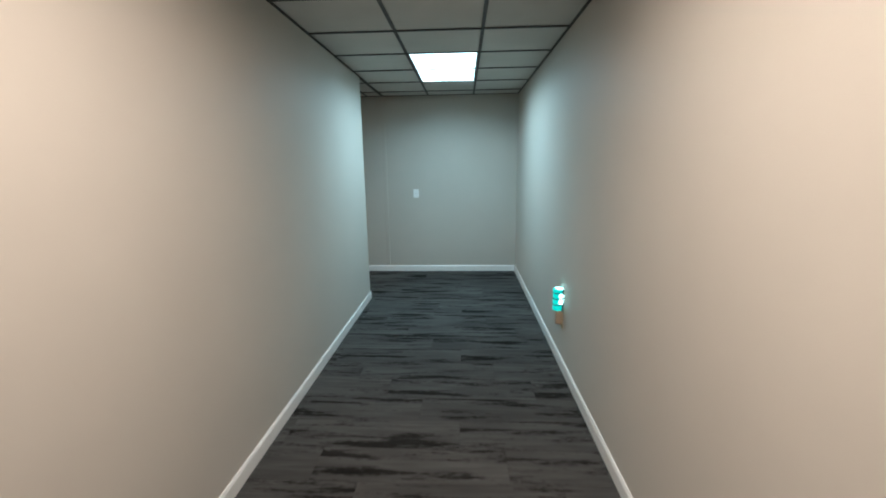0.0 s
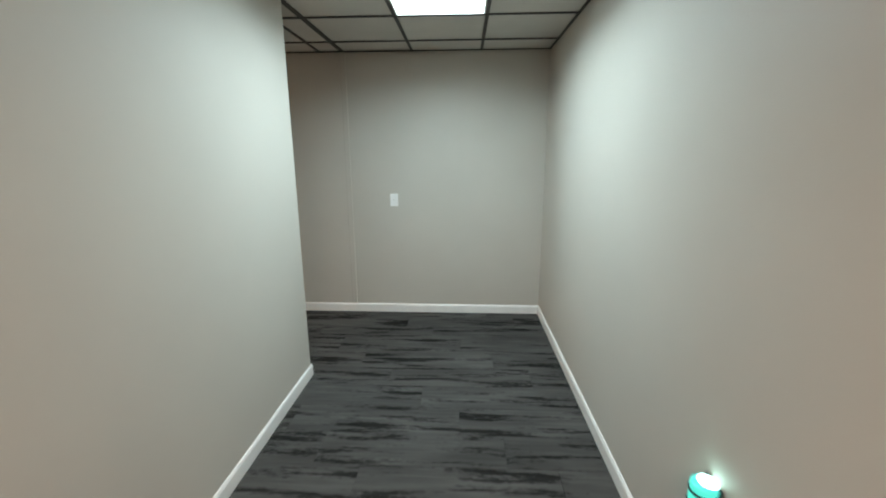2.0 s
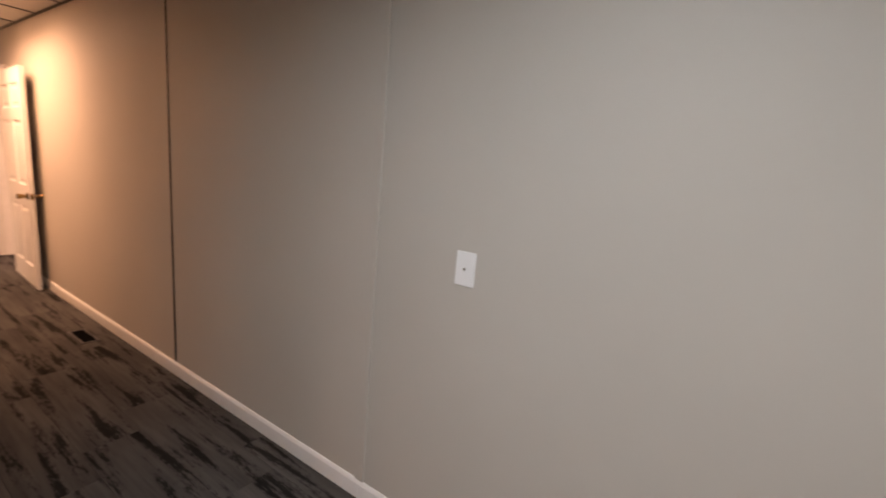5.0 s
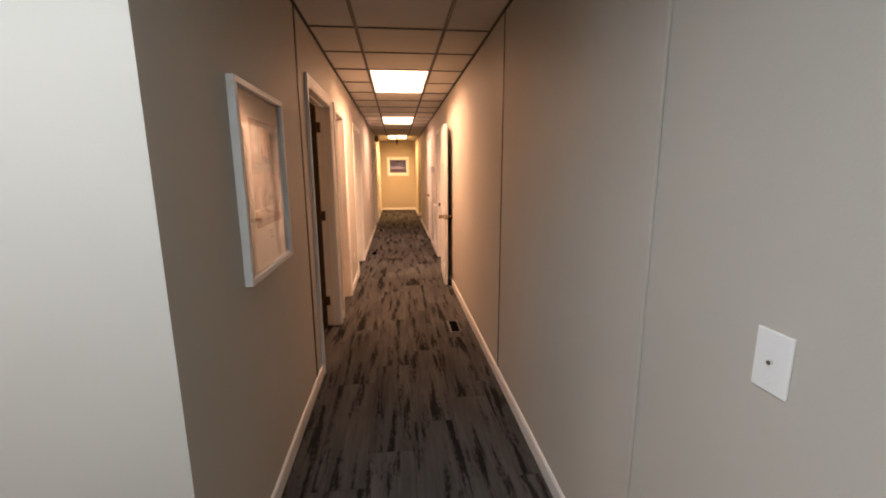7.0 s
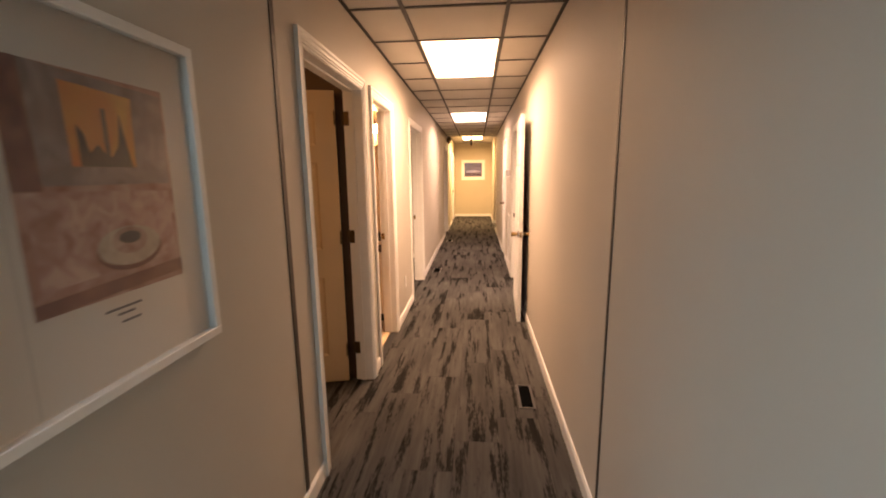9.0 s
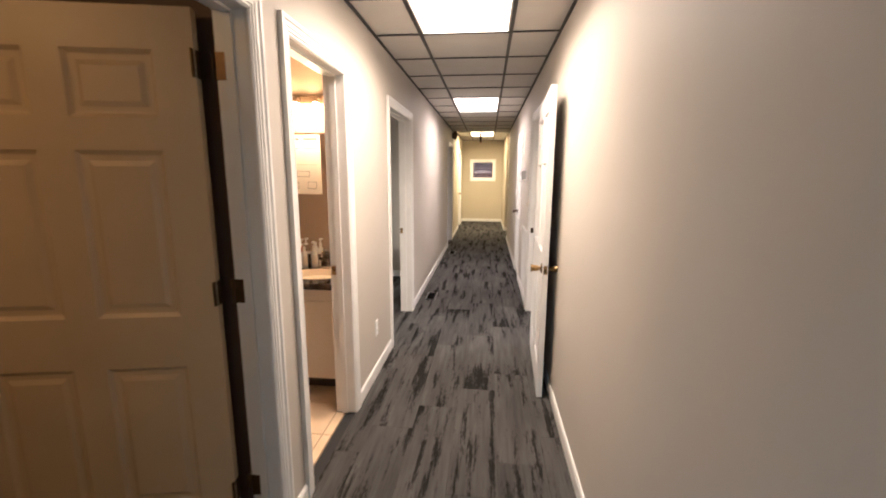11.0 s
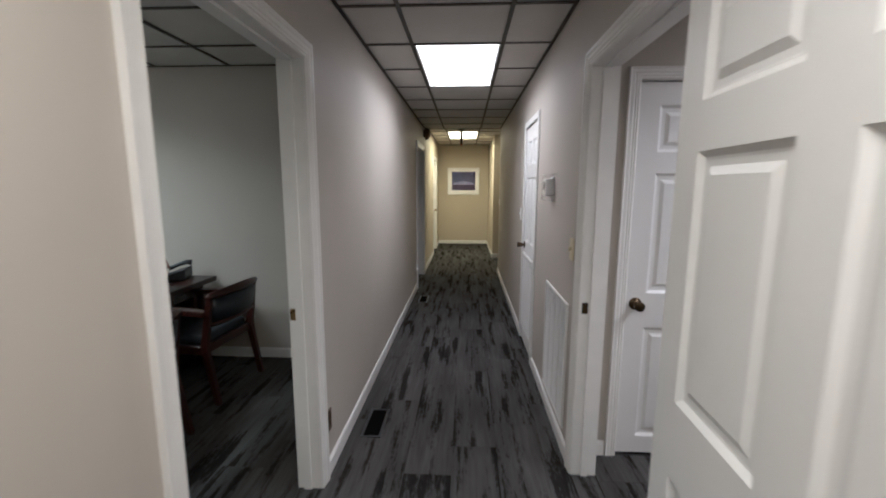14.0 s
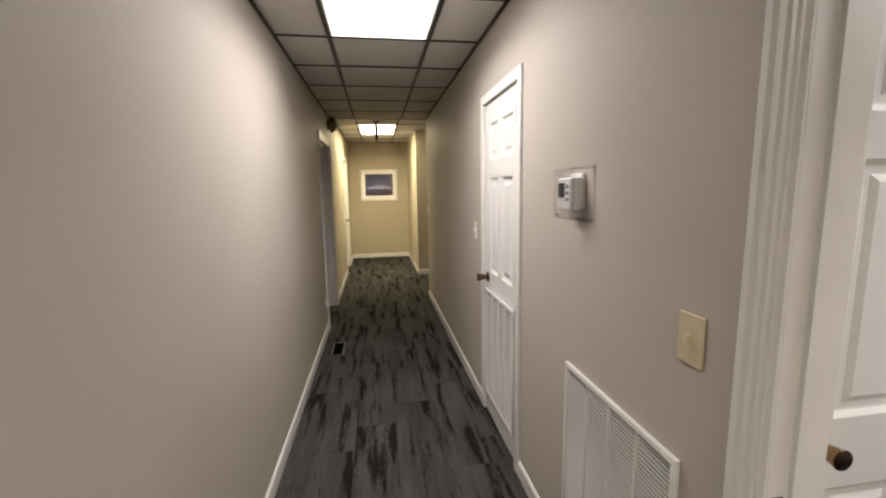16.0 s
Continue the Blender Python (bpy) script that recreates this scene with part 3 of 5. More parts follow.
strike(d6, Matrix.Translation((0.0005, 0.022, 0.905)) @ pose(0, 0, 0, 0, 0, 90), TARNISH, "tarnished brass strike plate")
# open leaf: from the hinge at the near jamb back along the wall towards -y
hx, hy, kx, ky = 6.072, 6.340, 6.030, 5.425
turn = math.degrees(math.atan2(ky - hy, kx - hx))
lm = d6.matrix_world.inverted() @ pose(hx, hy, 0.012, 0, 0, turn)
LEAFW = math.hypot(kx - hx, ky - hy)
leaf6 = add_leaf(d6, lm, LEAFW, 2.02, [(0.100, 0.394), (0.505, 0.803)], ROWS, knob=(0.858, 0.885), both=True)
part("latch_plate", boxes(((LEAFW, 0.006, 0.857), (LEAFW + 0.0015, 0.029, 0.913)), ((LEAFW + 0.0015, 0.012, 0.875), (LEAFW + 0.007, 0.023, 0.895))), BRASS, leaf6, "brass latch plate")

d7 = opening("door_7", east(UTIL[1] - J), UTIL[1] - UTIL[0] - 2 * J, UTIL[2] - J, 0.125, width=0.055, plain=True)
tagged(d7, "white cased doorway with a shut panel door that has a louvred lower grille")
UW = UTIL[1] - UTIL[0] - 2 * J - 0.008
leaf7 = add_leaf(d7, pose(0.004, 0.003, 0.012), UW, 2.015, [(0.10, 0.27), (0.345, UW - 0.10)], ROWS[1:], knob=(0.055, 0.93), hinges=(0.2, 1.06, 1.86), hinge_x=UW - 0.014, knob_mat=BRONZE)


def grille(parent_name, parent, m, w, h, cols, label=""):
    """A white return-air grille, w by h, lying on y = 0 towards -y: rim, upright ribs and slanted slats."""
    f = 0.022
    fr = boxes(((0, -0.014, 0), (w, 0, f)), ((0, -0.014, h - f), (w, 0, h)), ((0, -0.014, f), (f, 0, h - f)), ((w - f, -0.014, f), (w, 0, h - f)), bevel=0.003, segs=1)
    part("rim", in_plane(fr, m), TRIM, parent, "white painted metal rim")
    # flat grey sheet whose colour stands in for shade between the slats
    part("backing", in_plane(boxes(((f, -0.002, f), (w - f, -0.0005, h - f))), m), SLAT_SHADE, parent)
    for k in range(1, cols):
        x = f + (w - 2 * f) * k / cols
        part("rib", in_plane(boxes(((x - 0.006, -0.0125, f), (x + 0.006, -0.002, h - f)), bevel=0.002, segs=1), m), TRIM, parent)
    z, me = f + 0.002, None
    while z < h - f - 0.008:
        me = slat(parent, m, f, w - f, z, me)
        z += 0.0132


def slat(parent, m, x0, x1, z, me=None):
    """One slanted louvre blade from x0 to x1 at height z; later blades share the first one's mesh."""
    if me is None:
        bm = bmesh.new()
        a = [bm.verts.new(p) for p in ((x0, -0.0030, 0.0), (x1, -0.0030, 0.0), (x1, -0.0110, 0.0018), (x0, -0.0110, 0.0018))]
        b = [bm.verts.new((v.co.x, v.co.y, v.co.z + 0.0026)) for v in a]
        for q in (a, b[::-1], (a[0], b[0], b[1], a[1]), (a[1], b[1], b[2], a[2]), (a[2], b[2], b[3], a[3]), (a[3], b[3], b[0], a[0])):
            bm.faces.new(q)
        bmesh.ops.recalc_face_normals(bm, faces=bm.faces)
        ob = part("slat", bm, TRIM, parent)
    else:
        ob = new("slat", me)
        ob.parent = parent
    ob.matrix_local = m @ Matrix.Translation((0, 0, z))
    return ob.data


# same grey sheet gives the shade seen between the door's louvres
lg = part("louvre_shade_sheet", boxes(((0.035, -0.004, 0.140), (UW - 0.035, 0.0, 0.862))), SLAT_SHADE, leaf7, "grey shade sheet behind the white louvres on the lower half")
fz = Matrix.Translation((0.035, -0.004, 0.141))
ww = UW - 0.07
for a, b in (((0, -0.014, 0), (ww, 0, 0.024)), ((0, -0.014, 0.696), (ww, 0, 0.72)), ((0, -0.014, 0.024), (0.024, 0, 0.696)), ((ww - 0.024, -0.014, 0.024), (ww, 0, 0.696))):
    box_bm = in_plane(boxes((a, b), bevel=0.003, segs=1), fz)
    part("grille_rim", box_bm, TRIM, leaf7)
for k in range(1, 4):
    x = 0.024 + (ww - 0.048) * k / 4
    part("grille_rib", in_plane(boxes(((x - 0.009, -0.012, 0.024), (x + 0.009, -0.001, 0.696)), bevel=0.003, segs=1), fz), TRIM, leaf7)
blade = None
for k in range(50):
    blade = slat(leaf7, fz, 0.025, ww - 0.025, 0.027 + k * 0.0132, blade)

# shut closet door in the vestibule
vm = Matrix.Translation((6.417, 7.475, 0))
d8 = opening("door_8", vm, 0.453, 2.018, T, width=0.060, plain=False)
tagged(d8, "white cased doorway with a shut narrow three-panel door")
add_leaf(d8, pose(0.003, 0.012, 0.012), 0.447, 2.000, [(0.105, 0.342)], [(0.10, 0.735), (0.925, 1.555), (1.660, 1.890)], knob=(0.052, 0.868), hinges=(0.2, 1.0, 1.80), hinge_x=0.449)

# doors inside bathroom and office, seen in part
d9 = opening("door_9", Matrix.Translation((2.612, 5.87, 0)), 0.736, 2.008, 0.09)
tagged(d9, "white cased doorway with a shut door in the bathroom")
add_leaf(d9, pose(0.003, 0.03, 0.012), 0.73, 1.99, [(0.1, 0.32), (0.41, 0.63)], ROWS)
d10 = opening("door_10", Matrix.Translation((1.512, 8.68, 0)), 0.766, 2.018, T)
tagged(d10, "white cased doorway with a shut panel door in the office")
add_leaf(d10, pose(0.003, 0.03, 0.012), 0.76, 2.0, [(0.1, 0.34), (0.42, 0.66)], ROWS)


# ---------------------------------------------------------------- baseboards and trim
def baseboard(segs, name="baseboard", h=0.085, t=0.012):
    """segs: (side, plane, from, to); side says which way the wall faces."""
    ob = setting(name)
    for side, p, a, b in segs:
        prof = [(0, 0), (t, 0), (t, h - 0.016), (t - 0.004, h - 0.006), (0.004, h), (0, h)]
        bm = bmesh.new()
        ends = []
        for u in (a, b):
            row = []
            for d, z in prof:
                if side in ("+x", "-x"):
                    row.append(bm.verts.new((p + (d if side == "+x" else -d), u, z)))
                else:
                    row.append(bm.verts.new((u, p + (d if side == "+y" else -d), z)))
            ends.append(row)
        for i in range(len(prof)):
            j = (i + 1) % len(prof)
            bm.faces.new((ends[0][i], ends[0][j], ends[1][j], ends[1][i]))
        bm.faces.new(ends[0])
        bm.faces.new(ends[1][::-1])
        bmesh.ops.recalc_face_normals(bm, faces=bm.faces)
        part("board", bm, TRIM, ob)
    return ob


CW = 0.072 - J
baseboard([("+y", YS, -2.6, XR - 0.012), ("-y", YN, -2.6, XL + 0.012),
           ("-x", XR, YS, 1.320), ("-x", XR, 1.3205, SIDE[0] - CW), ("-x", XR, SIDE[1] + CW, UTIL[0] - CW + 0.007), ("-x", XR, UTIL[1] + CW - 0.007, 12.45),
           ("+x", XL, YN, CLOSET[0] - CW), ("+x", XL, CLOSET[1] + CW, BATH[0] - CW), ("+x", XL, BATH[1] + CW, OFFICE[0] - CW), ("+x", XL, OFFICE[1] + CW, FARDOOR[0] - CW),
           ("+x", XL, FARDOOR[1] + CW, SHUT[0] - CW), ("+x", XL, SHUT[1] + CW, YE), ("-y", YE, XL + 0.012, XR - 0.012), ("-x", XR, 14.0, YE),
           ("-y", 14.0, XR - 0.012, 8.6), ("-y", 8.68, 2.34, XL - T), ("-y", 8.68, 0.42, 1.44), ("-y", 5.87, 3.42, 4.1), ("-y", 7.475, 6.255, 6.35), ("-y", 7.475, 6.935, 7.22)])

tr = setting("trim")
rail = [(0, 0), (0.010, 0), (0.014, 0.012), (0.010, 0.022), (0.018, 0.034), (0.020, 0.05), (0.008, 0.06), (0, 0.06)]
rb = bmesh.new()
ends = [[rb.verts.new((x, 5.87 - d, 0.80 + z)) for d, z in rail] for x in (3.41, 4.025)]
for i in range(len(rail)):
    j = (i + 1) % len(rail)
    rb.faces.new((ends[0][i], ends[0][j], ends[1][j], ends[1][i]))
rb.faces.new(ends[0]); rb.faces.new(ends[1][::-1])
bmesh.ops.recalc_face_normals(rb, faces=rb.faces)
part("chair_rail", rb, TRIM, tr, "white moulded chair rail")
part("rail_backing", boxes(((2.2, 5.872, 0.80), (2.54, 5.95, 0.86)), ((3.42, 5.872, 0.80), (XL - T - 0.006, 5.95, 0.86))), TAN, tr)
part("seam_strip", boxes(((XL - 0.001, 2.968, 0.085), (XL + 0.004, 3.000, H))), SEAM, tr, "brown strip over the wall panel joint")
part("seam_strip", boxes(((XR - 0.003, 2.962, 0.085), (XR + 0.001, 2.982, H))), SEAM, tr, "brown strip over the wall panel joint")
part("batten", boxes(((XR - 0.010, 1.296, 0.0855), (XR + 0.001, 1.346, H)), bevel=0.0045, segs=2), PAINT, tr, "painted batten over the wall joint")


# ---------------------------------------------------------------- corridor things
def wall_frame(normal, p, u):
    """Local x along the wall to the right as one faces it, y into the wall, z up."""
    if normal == "-x":      # faces -x (east wall)
        return Matrix(((0, 1, 0, p), (-1, 0, 0, u), (0, 0, 1, 0), (0, 0, 0, 1)))
    if normal == "+x":      # faces +x (west wall)
        return Matrix(((0, -1, 0, p), (1, 0, 0, u), (0, 0, 1, 0), (0, 0, 0, 1)))
    if normal == "+y":      # faces +y (south wall)
        return Matrix(((-1, 0, 0, u), (0, -1, 0, p), (0, 0, 1, 0), (0, 0, 0, 1)))
    return Matrix(((1, 0, 0, u), (0, 1, 0, p), (0, 0, 1, 0), (0, 0, 0, 1)))   # faces -y


def disc(r, t, m, segs=20):
    return lathe([(0.0001, 0), (r, 0), (r, t), (0.0001, t)], segs, m)


TO_FRONT = pose(0, 0, 0, 90)      # z of a lathe becomes -y


def jack_plate(m):
    ob = thing("wall_jack_plate", "white plastic wall plate with a small jack", "wall plate", m)
    part("plate", boxes(((-0.038, -0.006, -0.06), (0.038, 0, 0.06)), bevel=0.003), PLATE, ob)
    part("socket", disc(0.0045, 0.006, Matrix.Translation((0, -0.006, 0)) @ TO_FRONT, 16), CHROME, ob, "small metal jack socket")
    part("screw", disc(0.003, 0.001, Matrix.Translation((0, -0.006, 0.042)) @ TO_FRONT, 10), PLATE, ob)
    part("screw", disc(0.003, 0.001, Matrix.Translation((0, -0.006, -0.042)) @ TO_FRONT, 10), PLATE, ob)
    return ob


def switch_plate(m, mat, label):
    ob = thing("light_switch", label, "light switch", m)
    part("plate", boxes(((-0.038, -0.006, -0.06), (0.038, 0, 0.06)), bevel=0.003), mat, ob)
    part("toggle", in_plane(boxes(((-0.005, -0.016, -0.010), (0.005, 0, 0.010)), bevel=0.002, segs=1), Matrix.Translation((0, -0.005, 0)) @ pose(0, 0, 0, -20)), mat, ob, "small toggle")
    for z in (0.03, -0.03):
        part("screw", disc(0.003, 0.001, Matrix.Translation((0, -0.006, z)) @ TO_FRONT, 10), mat, ob)
    return ob


def outlet(m, label, mat=None, plugged=False):
    ob = thing("wall_outlet", label, "wall outlet", m)
    mat = mat or PLATE
    part("plate", boxes(((-0.036, -0.005, -0.058), (0.036, 0, 0.058)), bevel=0.0025), mat, ob)
    for z in (0.02, -0.02):
        s = part("socket", boxes(((-0.016, -0.007, z - 0.014), (0.016, -0.004, z + 0.014)), bevel=0.004), mat, ob)
        part("slot", boxes(((-0.008, -0.0075, z - 0.004), (-0.006, -0.0068, z + 0.006)), ((0.006, -0.0075, z - 0.004), (0.008, -0.0068, z + 0.006))), DARK, s)
    if plugged:
        part("plug", boxes(((-0.018, -0.04, -0.035), (0.018, -0.005, -0.005)), bevel=0.004), mat, ob, "small plugged-in adapter")
    return ob


def register(x0, x1, y0, y1):
    """A dark metal floor register with louvres across."""
    ob = thing("floor_register", "dark metal floor register set in the carpet", "floor vent", Matrix.Translation(((x0 + x1) / 2, (y0 + y1) / 2, 0)), "floor registers")
    hx, hy, f = (x1 - x0) / 2, (y1 - y0) / 2, 0.016
    part("rim", boxes(((-hx, -hy, 0.0), (hx, -hy + f, 0.005)), ((-hx, hy - f, 0), (hx, hy, 0.005)), ((-hx, -hy + f, 0), (-hx + f, hy - f, 0.005)), ((hx - f, -hy + f, 0), (hx, hy - f, 0.005))), DARK, ob, "dark metal rim")
    # flat plate coloured black for the darkness of the hole under the louvres
    part("well_shade", boxes(((-hx + f, -hy + f, 0.0005), (hx - f, hy - f, 0.0012))), IRON_SHADE, ob)
    y = -hy + f + 0.008
    while y < hy - f - 0.006:
        part("louvre", in_plane(boxes(((-hx + f, -0.005, -0.0006), (hx - f, 0.005, 0.0006))), Matrix.Translation((0, y, 0.0035)) @ pose(0, 0, 0, 25)), IRON_SHADE, ob)
        y += 0.0165
    return ob


jack_plate(wall_frame("-x", XR, 0.895) @ Matrix.Translation((0, 0, 1.128)))
switch_plate(wall_frame("-x", XR, 7.500) @ Matrix.Translation((0, 0, 1.168)), BEIGE, "almond plastic light switch on the greige wall")
switch_plate(wall_frame("-x", XR, 9.585) @ Matrix.Translation((0, 0, 1.218)), PLATE, "white plastic light switch beside the utility door")
switch_plate(wall_frame("-x", XR, 12.36) @ Matrix.Translation((0, 0, 1.22)), PLATE, "white plastic light switch near the wall end")
outlet(wall_frame("+x", XL, 5.670) @ Matrix.Translation((0, 0, 0.36)), "white duplex wall outlet above the baseboard")
outlet(wall_frame("+x", XL, 7.25) @ Matrix.Translation((0, 0, 0.285)), "dark brown duplex wall outlet above the baseboard", BRONZE)
outlet(wall_frame("+x", XL, 11.12) @ Matrix.Translation((0, 0, 0.33)), "white wall outlet with a plugged adapter", PLATE, True)
outlet(wall_frame("-y", 8.68, 3.70) @ Matrix.Translation((0, 0, 0.405)), "white duplex outlet on the office wall", PLATE, True)
register(5.900, 6.005, 3.85, 4.155)
register(4.940, 5.065, 7.55, 7.87)
register(4.955, 5.075, 10.47, 10.80)

gr = thing("return_air_grille", "white louvred return-air grille low on the wall", "vent grille", wall_frame("-x", XR, 8.105) @ Matrix.Translation((0, 0, 0.130)))
grille("grille", gr, Matrix.Identity(4), 0.600, 0.732, 4)
for x in (0.05, 0.55):
    part("screw", disc(0.006, 0.003, Matrix.Translation((x, -0.014, 0.720)) @ TO_FRONT, 10), TRIM, gr)


def thermostat(m):
    ob = thing("thermostat", "white thermostat inside a clear plastic lock guard", "thermostat", m)
    part("body", boxes(((-0.072, -0.056, -0.054), (0.030, -0.014, 0.056)), bevel=0.007), PLATE, ob)
    part("base_plate", boxes(((-0.064, -0.014, -0.048), (0.024, -0.001, 0.070)), bevel=0.003, segs=1), PLATE, ob)
    part("screen", boxes(((-0.062, -0.0575, -0.012), (-0.016, -0.056, 0.038))), DARK, ob, "dark display")
    for k in range(3):
        part("button", boxes(((-0.006, -0.058, 0.020 - 0.022 * k), (0.014, -0.056, 0.032 - 0.022 * k)), bevel=0.001, segs=1), GREYP, ob)
    g = bmesh.new()
    w, h, d, t = 0.080, 0.084, 0.070, 0.0025
    box(g, (-w, -d, -h), (w, -d + t, h))
    for a, b in (((-w, -d + t, -h), (-w + t, 0, h)), ((w - t, -d + t, -h), (w, 0, h)), ((-w + t, -d + t, h - t), (w - t, 0, h)), ((-w + t, -d + t, -h), (w - t, 0, -h + t))):
        box(g, a, b)
    gd = part("guard", g, GUARD, ob, "clear acrylic guard box")
    gd.visible_shadow = False
    fl = part("flange", boxes(((-w - 0.008, -0.004, -h - 0.008), (w + 0.008, 0, -h)), ((-w - 0.008, -0.004, h), (w + 0.008, 0, h + 0.008)), ((-w - 0.008, -0.004, -h), (-w, 0, h)), ((w, -0.004, -h), (w + 0.008, 0, h))), GUARD, ob, "clear mounting flange")
    fl.visible_shadow = False
    part("lock", disc(0.008, 0.006, Matrix.Translation((-0.03, -d, -h + 0.014)) @ TO_FRONT, 14), CHROME, ob, "small metal lock")
    return ob


thermostat(wall_frame("-x", XR, 8.035) @ Matrix.Translation((0, 0, 1.490)))


def night_light(m):
    ob = thing("night_light", "plugged-in night light with a glowing aqua ribbed shade", "night light", m)
    part("wall_plate", boxes(((-0.037, -0.005, -0.215), (0.037, 0, -0.085)), bevel=0.002, segs=1), BEIGE, ob, "tan outlet plate")
    part("plug_body", boxes(((-0.033, -0.052, -0.180), (0.033, -0.005, -0.072)), bevel=0.010), material("tan plastic", (0.45, 0.36, 0.27), rough=0.35), ob, "tan plastic plug body")
    part("back_strip", boxes(((-0.043, -0.010, -0.08), (0.043, -0.004, 0.095)), bevel=0.003, segs=1), DARK, ob, "dark back strip")
    em = glow("aqua glow", (0.05, 0.60, 0.50), 0.95, (0.02, 0.30, 0.26))
    hot = glow("pale aqua glow", (0.50, 0.98, 0.92), 6.0, (0.4, 0.6, 0.6))
    front = Matrix.Translation((0, -0.034, 0))
    for z0, z1 in ((-0.072, -0.030), (-0.024, 0.016), (0.022, 0.060), (0.066, 0.088)):
        part("shade_band", lathe([(0.0001, z0), (0.037, z0), (0.038, z0 + 0.004), (0.038, z1 - 0.004), (0.037, z1), (0.0001, z1)], 24, front), em, ob, "translucent aqua plastic band", smooth=True)
    for z0, z1 in ((-0.021, 0.013), (0.025, 0.057)):
        part("core", lathe([(0.0001, z0), (0.037, z0), (0.039, z0 + 0.004), (0.039, z1 - 0.004), (0.037, z1), (0.0001, z1)], 24, Matrix.Translation((0, -0.0255, 0))), hot, ob, "bright pale core", smooth=True)
    part("top_glow", lathe([(0.0001, 0.088), (0.026, 0.0885), (0.028, 0.0945), (0.0001, 0.0965)], 20, Matrix.Translation((0, -0.026, 0))), hot, ob, "bright pale top", smooth=True)
    part("cap", lathe([(0.036, 0.088), (0.030, 0.092), (0.0001, 0.094)], 24, front), em, ob, smooth=True)
    for z in (-0.027, 0.019, 0.063):
        part("ring", lathe([(0.036, z - 0.003), (0.041, z - 0.003), (0.041, z + 0.003), (0.036, z + 0.003)], 24, front), DARK, ob)
    return ob


night_light(wall_frame("+y", YS, 3.263) @ Matrix.Translation((0, 0, 0.515)))


def framed(name, m, w, h, border, mat_w, paint, label, glass=True, depth=0.028):
    """A framed picture: frame bars, mount, print and glass. x 0..w, z 0..h, towards -y."""
    ob = thing(name, label, "framed picture", m)
    b = border
    for a, c in (((0, -depth, 0), (w, 0, b)), ((0, -depth, h - b), (w, 0, h)), ((0, -depth, b), (b, 0, h - b)), ((w - b, -depth, b), (w, 0, h - b))):
        part("frame_bar", boxes((a, c), bevel=0.002, segs=1), TRIM, ob, "white painted frame bar")
    part("mount", boxes(((b, -0.010, b), (w - b, -0.002, h - b))), PAPER, ob, "off-white mount")
    paint(ob)
    if glass:
        g = part("glass", boxes(((b, -0.0165, b), (w - b, -0.0145, h - b))), GLASS, ob, "reflective glass pane")
        g.visible_shadow = False
    return ob


def painted(name, low, high, scale, mid=None):
    m = material(name, low, rough=0.8)
    n, l = m.node_tree.nodes, m.node_tree.links
    co = n.new("ShaderNodeTexCoord")
    t = n.new("ShaderNodeTexNoise")
    t.inputs["Scale"].default_value, t.inputs["Detail"].default_value, t.inputs["Distortion"].default_value = scale, 8, 0.8
    l.new(co.outputs["Object"], t.inputs["Vector"])
    r = n.new("ShaderNodeValToRGB")
    r.color_ramp.elements[0].position, r.color_ramp.elements[0].color = 0.35, (*low, 1)
    r.color_ramp.elements[1].position, r.color_ramp.elements[1].color = 0.68, (*high, 1)
    if mid:
        e = r.color_ramp.elements.new(0.5)
        e.color = (*mid, 1)
    l.new(t.outputs["Fac"], r.inputs["Fac"])
    l.new(r.outputs["Color"], n["Principled BSDF"].inputs["Base Color"])
    return m


def flat(pts, y):
    bm = bmesh.new()
    bm.faces.new([bm.verts.new((x, y, z)) for x, z in pts])
    bmesh.ops.recalc_face_normals(bm, faces=bm.faces)
    if bm.faces[:][0].normal.y > 0:
        bmesh.ops.reverse_faces(bm, faces=bm.faces)
    return bm


